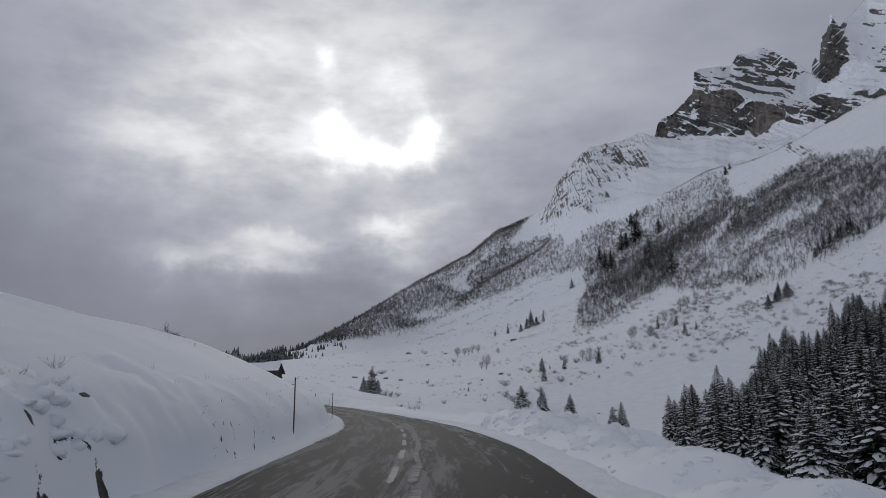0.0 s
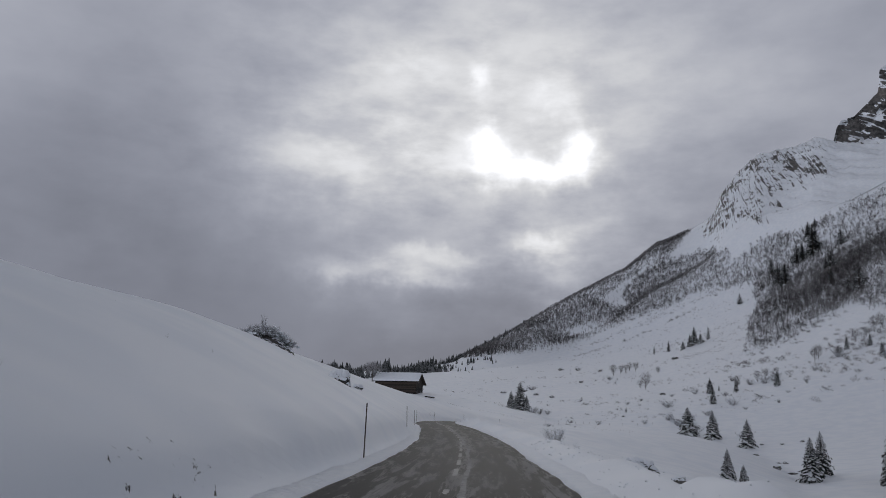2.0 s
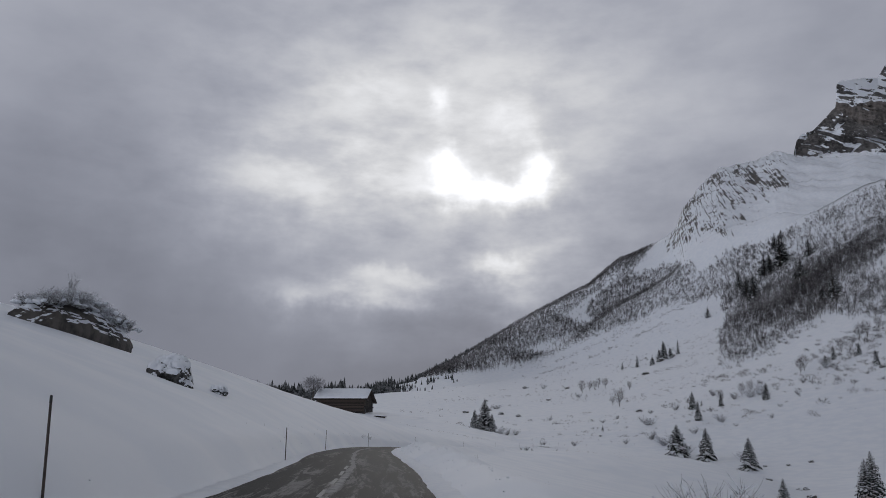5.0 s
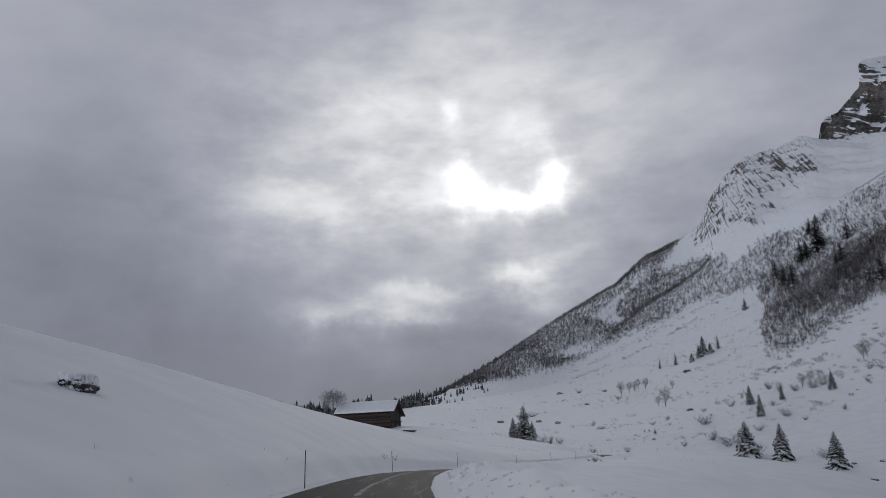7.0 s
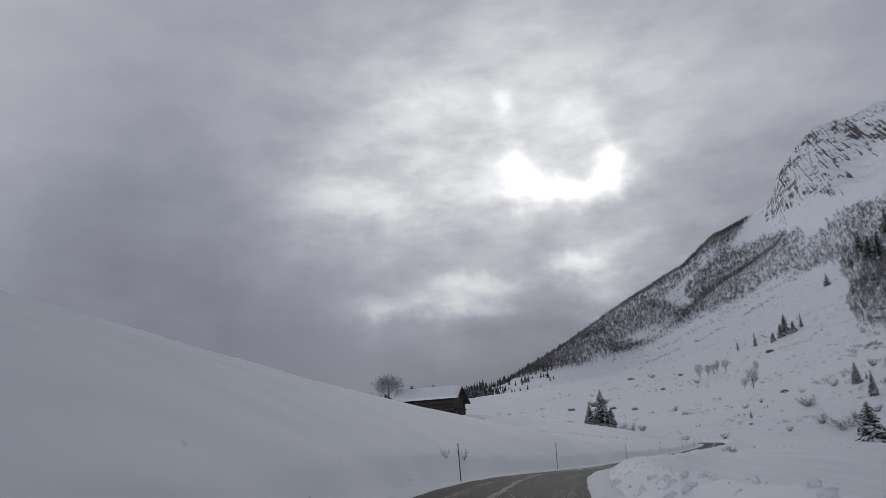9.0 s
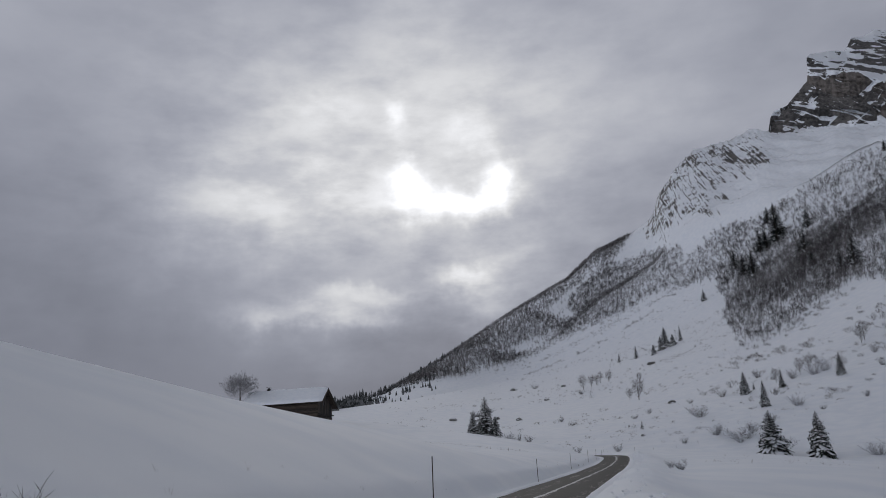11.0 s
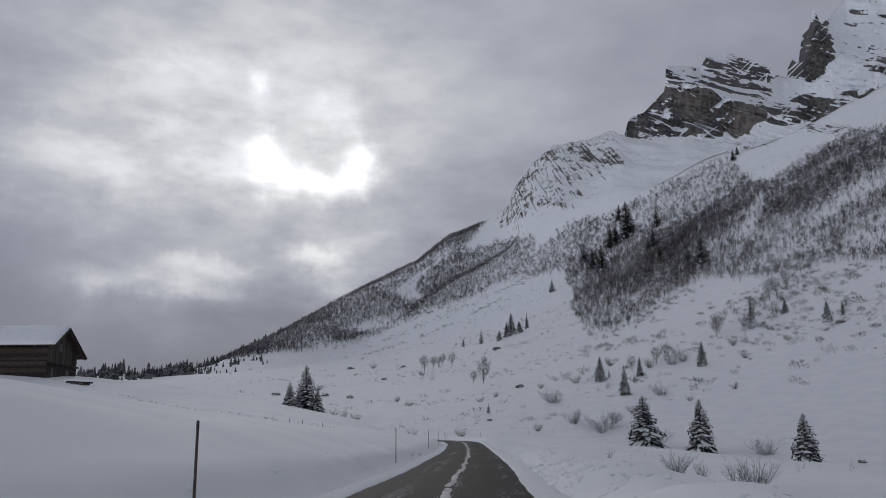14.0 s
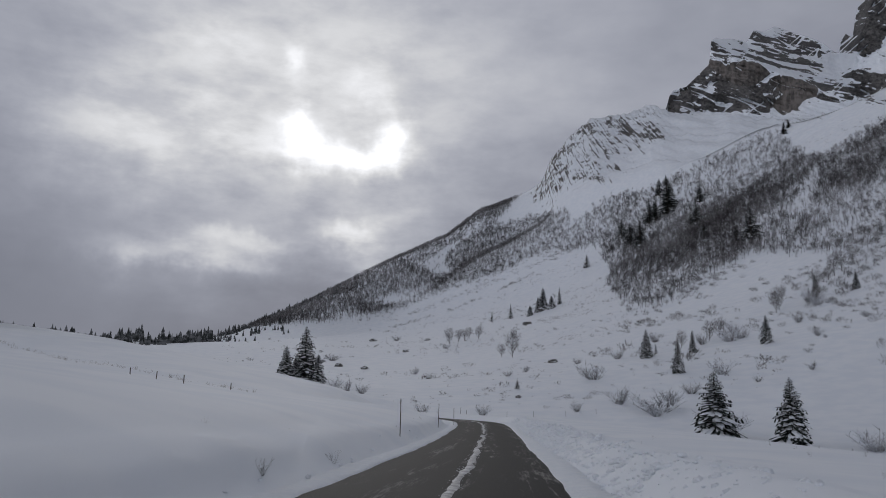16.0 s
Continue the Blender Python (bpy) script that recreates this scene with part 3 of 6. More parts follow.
def soil_shade_share(x, y):
    """Where the bank left of the road is coloured dark: wet dirt, and painted shade of hollows."""
    rx = road_x(np.minimum(y, 330))
    off = rx - x - HALF - widen(y)
    crease = np.abs(rough(x * 2.3, y, 1.7, 16, 2, 0.4))
    torn = ease(rough(x, y, 3.5, 46, 2), -0.2, 0.3)
    # the snow's creases get the dark colour, as painted shade between the cushions
    first = 0.8 * (1 - ease(crease, 0.02, 0.16)) * ease(off, 0.4, 0.75) * (1 - ease(off, 2.2, 3.4)) * (1 - ease(y, 12, 16)) * (0.45 + 0.55 * torn)
    cut_bank = (0.4 * ease(y, 12, 16) * (1 - ease(y, 42, 50)) + 0.3 * ease(y, 135, 145) * (1 - ease(y, 168, 178)) + 0.3 * ease(y, 238, 243) * (1 - ease(y, 248, 254))) * ease(off, 0.3, 0.5) * (1 - ease(off, 0.8, 1.8)) * (0.55 + 0.45 * torn)
    # dark gaps under overhanging snow, put in as colour
    for cx, cy, wx, wy in ((-3.72, 9.2, 0.16, 0.22), (-3.72, 10.75, 0.06, 0.16), (-3.35, 11.8, 0.08, 0.14), (-3.4, 14.0, 0.06, 0.16), (-3.85, 8.2, 0.07, 0.1), (-4.1, 9.4, 0.06, 0.14), (-4.2, 11.2, 0.05, 0.14)):
        first = np.maximum(first, 1.3 * np.exp(-(((x - cx) / wx) ** 2 + ((y - cy) / wy) ** 2)))
    return np.where((y > 2) & (y < 300), np.maximum(first, cut_bank), 0.0)


soil_shade_attr = ground.data.attributes.new("soil_shade", "FLOAT", "POINT")
soil_shade_attr.data.foreach_set("value", soil_shade_share(mx.ravel(), my.ravel()).astype(np.float32))
share = ground.data.attributes.new("rock", "FLOAT", "POINT")
share.data.foreach_set("value", rock_share(mx.ravel(), my.ravel(), mz).astype(np.float32))
tagged(ground, "snow-covered alpine valley and rocky mountain slopes", "ground", kind="structure")


def inside(b, t, corners, soft):
    """How far places (bearing, rise over run) lie within a closed outline: 0 outside, 1 inside, eased over soft metres."""
    x, y = np.asarray(b) * 26.2, np.asarray(t) * 1500
    pts = [(a * 26.2, c * 1500) for a, c in corners]
    near, odd = np.full(x.shape, 1e9), np.zeros(x.shape, bool)
    for (x0, y0), (x1, y1) in zip(pts, pts[1:] + pts[:1]):
        ex, ey = x1 - x0, y1 - y0
        k = np.clip(((x - x0) * ex + (y - y0) * ey) / (ex * ex + ey * ey), 0, 1)
        near = np.minimum(near, np.hypot(x - x0 - k * ex, y - y0 - k * ey))
        if y0 != y1:
            odd ^= ((y0 > y) != (y1 > y)) & (x < x0 + (y - y0) * ex / ey)
    return ease(np.where(odd, near, -near), -soft, soft)


# the rock peak over the snowy apron: its skyline, the top of its wall and how far back the skyline stands
PEAK_AZ = (20.6, 21.0, 21.25, 21.6, 21.94, 22.7, 23.6, 24.28, 24.42, 24.52, 24.87, 26.46, 27.0, 27.2, 27.5, 28.2, 28.9, 29.4, 30.3, 31.7, 32.2, 32.5, 32.6, 32.9, 33.2, 33.4, 33.6, 34.0, 34.25, 34.4, 34.55, 34.8, 35.2, 36.5, 38, 41, 44)
PEAK_T = (0.30, 0.335, 0.342, 0.363, 0.371, 0.374, 0.387, 0.398, 0.408, 0.427, 0.431, 0.43, 0.427, 0.432, 0.44, 0.438, 0.443, 0.44, 0.43, 0.411, 0.399, 0.396, 0.41, 0.418, 0.41, 0.43, 0.444, 0.45, 0.463, 0.474, 0.466, 0.453, 0.458, 0.479, 0.49, 0.48, 0.36)
WALL_AZ = (21.2, 24.4, 26.5, 28, 29.8, 30.8, 32.5, 33.3, 34.5, 36, 40)
WALL_T = (0.345, 0.408, 0.402, 0.385, 0.367, 0.354, 0.345, 0.40, 0.455, 0.40, 0.38)
BACK_AZ = (21, 24.4, 26.5, 28, 29.4, 31, 32.5, 33.4, 34.5, 36.5, 44)
BACK_R = (1530, 1560, 1700, 1850, 1950, 1850, 1750, 1640, 1570, 1750, 1750)
FACE_WEST = ((24.4, 0.409), (25.4, 0.397), (26.5, 0.4), (27.6, 0.393), (28.0, 0.382), (27.3, 0.369), (26.3, 0.37), (25.2, 0.379), (24.4, 0.395))
FACE_EAST = ((27.9, 0.377), (29.2, 0.373), (29.8, 0.366), (30.7, 0.359), (30.8, 0.352), (30.6, 0.344), (30.0, 0.34), (29.5, 0.33), (28.5, 0.329), (27.9, 0.338), (28.8, 0.354), (27.9, 0.366))
BROKEN = ((21.1, 0.338), (21.5, 0.365), (22.6, 0.376), (24.3, 0.4), (26.3, 0.372), (28.2, 0.37), (28.9, 0.352), (28.0, 0.336), (26.9, 0.332), (25.0, 0.338), (23.6, 0.343), (22.4, 0.335))
BEDS = ((24.4, 0.43), (26.4, 0.431), (27.5, 0.442), (29.5, 0.442), (31.6, 0.412), (31.4, 0.38), (30.8, 0.36), (29.4, 0.375), (27.8, 0.392), (25.4, 0.4), (24.5, 0.41))
BAND = ((30.9, 0.362), (32.6, 0.372), (34.5, 0.362), (37.5, 0.36), (38.5, 0.335), (35.0, 0.325), (33.0, 0.333), (31.2, 0.335), (30.6, 0.342))
TOWER = ((32.5, 0.398), (32.6, 0.412), (33.0, 0.42), (33.4, 0.43), (33.6, 0.455), (34.5, 0.468), (35.3, 0.455), (35.2, 0.41), (34.4, 0.388), (33.6, 0.385), (33.1, 0.39))


def build_peak():
    """The limestone peak: a wall with tilted beds, its snowy roof leaning back to the skyline, and the far side."""
    bs = np.arange(20.6, 44, 0.042)
    vs = np.concatenate([np.linspace(0, 1, 215), [1.02, 1.1, 1.3]])
    b, v = np.meshgrid(bs, vs)
    lat0 = b * 26.2
    top = np.interp(b, PEAK_AZ, PEAK_T) + 0.0022 * rough(lat0, 0 * b, 22, 301, 4, 0.6)
    t = np.minimum(0.295 + 0.2 * np.minimum(v, 1), top)
    wall = np.minimum(np.interp(b, WALL_AZ, WALL_T), top - 0.002)
    back = np.interp(b, BACK_AZ, BACK_R)
    lean = np.clip((t - wall) / np.maximum(top - wall, 0.003), 0, 1)
    r = 1455 + 75 * ease(t, 0.30, 0.345) + 20 * ease(t, 0.345, 0.40) + (back - 1550) * lean
    X, Z = lat0, t * 1500
    warp = 9 * rough(X, Z, 70, 302, 3)
    along, across = X * 0.9 - (Z + warp) * 0.44, X * 0.44 + (Z + warp) * 0.9
    other = X * 0.6 - Z * 0.8
    bed = rough(along * 0.16, across, 7, 303, 4, 0.65)
    small = rough(along * 0.25, across, 2.6, 304, 3, 0.65)
    cross = rough((X * 0.64 + Z * 0.77) * 0.2, other, 10, 305, 3, 0.55)
    ledge = np.minimum(np.abs(rough(along * 0.13, across, 21, 310, 3, 0.5)) + 0.35 * ease(rough(X, Z, 26, 312, 2), -0.1, 0.25), np.abs(rough((X * 0.7 + Z * 0.7) * 0.16, X * 0.66 - Z * 0.75, 24, 311, 3, 0.5)) + 0.35 * ease(rough(X, Z, 30, 313, 2), -0.15, 0.2))
    ledge = 1 - ease(ledge, 0.02, 0.055)
    lump = rough(X, Z, 34, 306, 5, 0.6)
    jb, jt = b + 0.26 * rough(X, Z, 22, 307, 4, 0.6), t + 0.0055 * rough(X, Z, 16, 308, 4, 0.6)
    sheer = np.maximum(inside(jb, jt, FACE_WEST, 3), inside(jb, jt, FACE_EAST, 3))
    share = 0.15 + 0 * b
    for poly, amount in ((BEDS, 0.52), (BAND, 0.62), (BROKEN, 0.74), (TOWER, 0.78)):
        m = inside(jb, jt, poly, 6)
        share = share * (1 - m) + amount * m
    share = share + ease(b, 36, 38) * 0.2
    pattern = 0.5 + 0.62 * bed + 0.34 * small + 0.22 * lump + 0.3 * cross * inside(jb, jt, BROKEN, 10)
    bare = np.clip(0.5 + (share - pattern) * 1.6, 0, 1)
    bare = np.maximum(bare * (1 - sheer), sheer * np.clip(1.02 + 0.25 * bed, 0, 1))
    bare = bare * (1 - ledge * (1 - 0.35 * sheer))
    r = r - 7 * bare * (1 - 0.4 * sheer) - 10 * bed - 16 * lump - 12 * rough(X, 0.25 * Z, 15, 309, 3) * np.maximum(sheer, 0.35)
    far = np.maximum(v - 1, 0)
    r, t = r + 900 * far, np.where(v > 1, (t * r - 520 * far) / (r + 900 * far), t)
    rad = np.radians(b)
    verts = np.stack([EYE[0] + r * np.sin(rad), EYE[1] + r * np.cos(rad), t * r], 2).reshape(-1, 3)
    n, rows = len(bs), len(vs)
    q = (np.arange(rows - 1)[:, None] * n + np.arange(n - 1)).ravel()
    ob = sheet("mountain_peak", verts, np.stack([q, q + 1, q + n + 1, q + n], 1), CRAG)
    for key, values in (("rock", np.where(v > 1, 0.1, bare)), ("sheer", sheer)):
        ob.data.attributes.new(key, "FLOAT", "POINT").data.foreach_set("value", values.ravel().astype(np.float32))
    return tagged(ob, "tilted limestone peak with bare brown walls and snow on its ledges", "mountain", kind="structure")


build_peak()


# ---- the road ----
def build_road():
    offs = np.linspace(-HALF - 0.75, HALF + 0.75, 17)
    normal = np.stack([LINE_T[:, 1], -LINE_T[:, 0]], 1)
    pts = LINE[:, None] + normal[:, None] * offs[None, :, None]
    z = LINE_Z[:, None] + 0.05 * (1 - (offs / HALF) ** 2)[None] + 0.012 * rough(pts[..., 0], pts[..., 1], 2.5, 41, 2)
    verts = np.concatenate([pts, z[..., None]], 2).reshape(-1, 3)
    n, c = len(LINE), len(offs)
    q = (np.arange(n - 1)[:, None] * c + np.arange(c - 1)).ravel()
    ob = sheet("road", verts, np.stack([q, q + 1, q + c + 1, q + c], 1), ASPHALT)
    uv = ob.data.uv_layers.new(name="road")
    grid = np.stack(np.broadcast_arrays(offs[None, :], (np.arange(n) * 0.5)[:, None]), 2).reshape(-1, 2)
    idx = np.empty(len(ob.data.loops), np.int32)
    ob.data.loops.foreach_get("vertex_index", idx)
    uv.data.foreach_set("uv", grid[idx].astype(np.float32).ravel())
    return tagged(ob, "wet grey asphalt mountain road with salt streaks", "road", kind="structure")


road = build_road()


def on_road(s, off):
    """Place and heading at s metres along the middle line, off metres to its right."""
    u = min(max((s + 60) * 2, 0), len(LINE) - 1.001)
    i = int(u)
    f = u - i
    p, t, z = LINE[i] * (1 - f) + LINE[i + 1] * f, LINE_T[i] * (1 - f) + LINE_T[i + 1] * f, LINE_Z[i] * (1 - f) + LINE_Z[i + 1] * f
    return p[0] + t[1] * off, p[1] - t[0] * off, z, math.degrees(math.atan2(-t[0], t[1]))


def road_top(off):
    return 0.05 * (1 - (off / HALF) ** 2)


def ribbon(name, s0, s1, off, half, mat, seed, step=0.25, ragged=0.5, lift=0.017, thick=0.0, parent=None):
    """A strip lying along the road with uneven edges."""
    ss = np.arange(s0, s1 + 1e-6, step)
    rows = []
    for s in ss:
        x, y, z, h = on_road(s, off)
        w1 = half * max(0.08, 1 + ragged * float(rough(s, seed, 1.0, seed, 4, 0.6)))
        w2 = half * max(0.08, 1 + ragged * float(rough(s, seed + 50, 1.0, seed + 1, 4, 0.6)))
        mid = thick * max(0.1, 1 + 0.8 * float(rough(s, seed + 9, 0.7, seed + 2, 2)))
        end = min(1, (s - s0) / 0.3 + 0.15, (s1 - s) / 0.3 + 0.15)
        c, n = math.cos(radians(h)), math.sin(radians(h))
        shift = 0.12 * ragged * float(rough(s, seed + 3, 3.0, seed + 4, 2))
        base = z + road_top(off) + lift
        for k, up in ((-w1 * end, -0.02 if thick else 0), (-w1 * end * 0.4, mid), (w2 * end * 0.4, mid), (w2 * end, -0.02 if thick else 0)):
            rows.append((x + c * (k + shift), y + n * (k + shift), base + up))
    q = np.array([[i * 4 + k, i * 4 + k + 1, i * 4 + k + 5, i * 4 + k + 4] for i in range(len(ss) - 1) for k in range(3)])
    return sheet(name, rows, q, mat, parent)



def verge(side, seed):
    """The ragged snow lip that creeps over the edge of the asphalt."""
    ss = np.arange(-58, 395, 0.2)
    rows = []
    lip = HALF - 0.16 + 0.07 * rough(ss, seed + 0 * ss, 1.8, seed, 3, 0.4) + 0.14 * rough(ss, seed + 0 * ss, 11, seed + 1, 2)
    lump = rough(ss, seed + 5 + 0 * ss, 0.6, seed + 2, 3, 0.6)
    for s, e, u in zip(ss, lip, lump):
        i = min(max(int((s + 60) * 2), 0), len(LINE) - 2)
        f = min(max((s + 60) * 2 - i, 0), 1)
        p, t, z = LINE[i] * (1 - f) + LINE[i + 1] * f, LINE_T[i], LINE_Z[i] * (1 - f) + LINE_Z[i + 1] * f
        e += float(widen(p[1])) - 0.28 * float(ease(p[1], 165, 205))
        for d, up in ((0, -0.02), (0.05, 0.035 + 0.02 * u), (0.2, 0.07 + 0.035 * u), (0.5, 0.1 + 0.03 * u), (0.75, 0.08 + 0.05 * u), (1.1, -0.15)):
            o = side * (e + d)
            rows.append((p[0] + t[1] * o, p[1] - t[0] * o, z + up))
    n = len(ss)
    q = (np.arange(n - 1)[:, None] * 6 + np.arange(5)).ravel()
    f = np.stack([q, q + 1, q + 7, q + 6], 1)
    ob = sheet("snow_verge", rows, f if side > 0 else f[:, ::-1], SNOW_LOOSE)
    return tagged(ob, "ragged lip of snow along the edge of the asphalt", "snow verge", kind="structure")


verge(-1, 51), verge(1, 57)

for k in range(26):
    dash = ribbon("dash", -5.0 + k * 4.4, -5.0 + k * 4.4 + 2.9, -0.05, 0.06, ROAD_PAINT, 60 + k, ragged=0.1, lift=0.006, parent=road)


# ---- roadside snow poles ----
def snow_pole():
    base = new("snow_pole")
    v, q = tube([(0, 0, -0.4, 0.022), (0, 0, 0.9, 0.021), (0, 0, 1.62, 0.019)], 10)
    sheet("shaft", v, q, POLE_WOOD, base)
    v, q = tube([(0, 0, 1.6, 0.0215), (0, 0, 1.71, 0.021), (0, 0, 1.72, 0.01)], 10)
    sheet("cap", v, q, METAL_DARK, base)
    return tagged(base, "dark thin wooden snow pole stuck in the verge", "marker pole", "snow poles")


POLES = ((-3.1, 25.2, 1, 1), (-4.1, 53.8, 0, 1), (-8.2, 85.2, 1, -1), (-12.1, 112.0, 0, 0), (-16.2, 138.5, -1, 1), (-17.95, 168.8, 0, -1), (-15.55, 196.0, 0, 1), (-9.8, 225.5, 0, 0), (-4.4, 253.9, 1, 0), (1.3, 284.4, 0, 0), (5.5, 307.0, 0, 1), (8.6, 322.0, -1, 0))
first_pole = None
for (x, y, lx, ly), sunk in zip(POLES, (-0.06, 0, -0.3, 0, 0, 0, 0.38, 0, 0, 0, 0, 0)):
    m = pose(x, y, seat(x, y) + sunk, lx * 1.2, ly * 1.2, 0)
    if first_pole is None:
        first_pole = snow_pole()
        first_pole.matrix_basis = m
    else:
        copy_thing(first_pole, m)


# ---- spruces ----
def spruce_mesh(height, spread, seed, layers, snowy, branch=9):
    """Crown and snow of a spruce: whorls of drooping fans, snow lying on them."""
    rnd = random.Random(seed)
    cv, cf, sv, sf = [], [], [], []

    def fan(x0, y0, z0, ang, length, width, droop, store_v, store_f, lift, rows=4):
        n0 = len(store_v)
        c, s = math.cos(ang), math.sin(ang)
        for i in range(rows):
            t = i / (rows - 1)
            out = length * t
            w = width * (0.35 + 1.1 * t - 1.25 * t * t) * (0.75 + 0.5 * rnd.random())
            z = z0 + lift + length * (0.10 * t - droop * t * t)
            for side, fall in ((-1, 0.34), (0, 0.0), (1, 0.34)):
                jx = (rnd.random() - 0.5) * 0.18 * width
                store_v.append((x0 + c * (out + jx) - s * side * w, y0 + s * (out + jx) + c * side * w, z - fall * w))
        for i in range(rows - 1):
            for k in range(2):
                a = n0 + i * 3 + k
                store_f.append((a, a + 1, a + 4, a + 3))

    total = int(layers * branch * 0.95)
    for i in range(total):
        t = ((i + rnd.random()) / total) ** 0.92
        z = height * (0.04 + 0.94 * t)
        ang = i * 2.39996 + (rnd.random() - 0.5) * 0.9
        reach = spread * (1 - t) ** 0.8 * (0.72 + 0.4 * rnd.random()) + 0.1
        ln = reach * (0.8 + 0.3 * rnd.random())
        wd = ln * (0.2 + 0.1 * rnd.random()) + 0.07
        dr = 0.42 + 0.25 * rnd.random() - 0.62 * t
        fan(0, 0, z, ang, ln, wd, dr, cv, cf, 0.0, 3)
        # ragged hanging twigs
        for _ in range(3):
            f = 0.4 + 0.6 * rnd.random()
            px, py = math.cos(ang) * ln * f, math.sin(ang) * ln * f
            off = (rnd.random() - 0.5) * wd * 1.8
            px, py = px - math.sin(ang) * off, py + math.cos(ang) * off
            pz = z + ln * (0.10 * f - dr * f * f) - abs(off) * 0.3
            n0, hang, w = len(cv), ln * (0.12 + 0.16 * rnd.random()), ln * 0.06
            tip = ln * 0.12
            cv.extend([(px - math.sin(ang) * w, py + math.cos(ang) * w, pz), (px + math.sin(ang) * w, py - math.cos(ang) * w, pz), (px + math.cos(ang) * tip, py + math.sin(ang) * tip, pz - hang), (px, py, pz - hang * 0.9)])
            cf.append((n0, n0 + 1, n0 + 2, n0 + 3))
        if rnd.random() < snowy:
            f = 0.25 + 0.35 * rnd.random()
            fan(math.cos(ang) * ln * f, math.sin(ang) * ln * f, z + ln * (0.10 * f - dr * f * f), ang + (rnd.random() - 0.5) * 0.3, ln * (0.95 - f), wd * (0.72 + 0.45 * rnd.random()), dr * 1.3, sv, sf, 0.07 + 0.02 * ln, 3)
            if snowy > 0.965:
                f = 0.05 + 0.3 * rnd.random()
                fan(math.cos(ang) * ln * f, math.sin(ang) * ln * f, z + ln * (0.10 * f - dr * f * f), ang + (rnd.random() - 0.5) * 0.7, ln * (0.85 - f), wd * 0.9, dr * 1.25, sv, sf, 0.1 + 0.03 * ln, 3)
    return cv, cf, sv, sf


def spruce(height, spread, seed, layers, snowy, label, branch=9):
    base = new("spruce")
    v, q = tube([(0, 0, -1.2, height * 0.016 + 0.03), (0, 0, height * 0.4, height * 0.012 + 0.02), (0, 0, height * 0.98, 0.02)], 7)
    sheet("trunk", v, q, BARK, base)
    cv, cf, sv, sf = spruce_mesh(height, spread, seed, layers, snowy, branch)
    sheet("crown", cv, cf, NEEDLES, base, False)
    tagged(sheet("snow_load", sv, sf, SNOW, base, True), kind="stuff")
    return tagged(base, label, "spruce tree", "spruces in the valley")


KINDS = [
    spruce(12.0, 3.2, 1, 26, 0.96, "tall dark spruce with snow on its branches", 10),
    spruce(12.0, 3.6, 2, 24, 0.97, "broad spruce loaded with snow", 10),
    spruce(12.0, 2.7, 3, 28, 0.92, "slender dark spruce dusted with snow", 9),
    spruce(12.0, 4.3, 4, 22, 0.97, "wide snow-laden spruce standing in the snow", 11),
    spruce(12.0, 2.0, 5, 24, 0.55, "narrow pointed dark spruce", 8),
    spruce(12.0, 3.1, 6, 27, 0.9, "dark spruce of the dense stand with snowy boughs", 8),
    spruce(12.0, 2.7, 7, 27, 0.88, "slim spruce of the dense stand with snowy boughs", 8),
    spruce(12.0, 2.3, 8, 15, 0.4, "tall dark spruce on the wooded mountain flank", 8),
]
for n, k in enumerate(KINDS):
    k.matrix_basis = pose(30 + 14 * n, -120 - 9 * n, seat(30 + 14 * n, -120 - 9 * n) - 0.2)


def plant(kind, x, y, height, turn=None, wide=1.0):
    ob = KINDS[kind]
    turn = (x * 37 + y * 91) % 360 if turn is None else turn
    s = height / 12.0
    c = copy_thing(ob, pose(x, y, seat(x, y) - 0.15, 0, 0, turn))
    c.scale = (s * wide, s * wide, s)
    return c


# single trees by the brook and on the meadow, by their tops' places
for kind, x, y, h, wide in (
    (3, 60.3, 378.3, 12.2, 1.15), (1, 68.5, 369.0, 11.8, 1.1), (1, 76.4, 345.7, 10.8, 1.15),
    (0, -12.4, 453.9, 16.5, 1.2), (1, -17.0, 452.0, 11.5, 1.1), (3, -9.0, 452.0, 9.5, 0.9), (1, -14.5, 451.0, 9.0, 1.0),
    (2, 85.5, 452.0, 9.5, 1.0), (0, 124.0, 476.0, 9.0, 1.0), (0, 92.0, 491.5, 9.5, 1.05), (2, 104.5, 485.0, 7.5, 1.0), (4, 98.5, 500.0, 3.5, 1.2),
    (0, 153.8, 879.0, 19.0, 1.0), (2, 148.0, 872.0, 13.0, 1.2), (3, 158.0, 868.0, 11.0, 1.0), (4, 169.0, 884.0, 15.0, 0.9), (3, 140.0, 866.0, 9.0, 1.0),
    (4, 129.0, 889.0, 13.0, 1.1), (4, 117.0, 910.0, 9.0, 1.1),
    (3, 183.5, 489.5, 8.5, 0.8), (4, 192.0, 492.0, 6.5, 1.1), (2, 186.5, 549.0, 9.0, 1.0), (2, 178.0, 540.0, 6.0, 1.0), (0, 195.0, 535.0, 7.5, 1.0),
    (1, 35.4, 188.0, 5.8, 1.0), (3, 38.0, 187.0, 3.4, 1.0), (4, 42.0, 452.0, 3.0, 1.6),
):
    plant(kind, x, y, h, wide=wide)

# the dense stand beside the brook
stand = random.Random(11)
placed = []
for kind, x, y, h in ((1, 62.0, 226.0, 10.5), (0, 67.5, 236.0, 11.0), (0, 69.5, 200.0, 11.5), (3, 73.0, 206.0, 10.0), (0, 66.5, 180.0, 14.0), (2, 71.0, 172.0, 17.0)):
    plant(kind, x, y, h)
    placed.append((x, y))
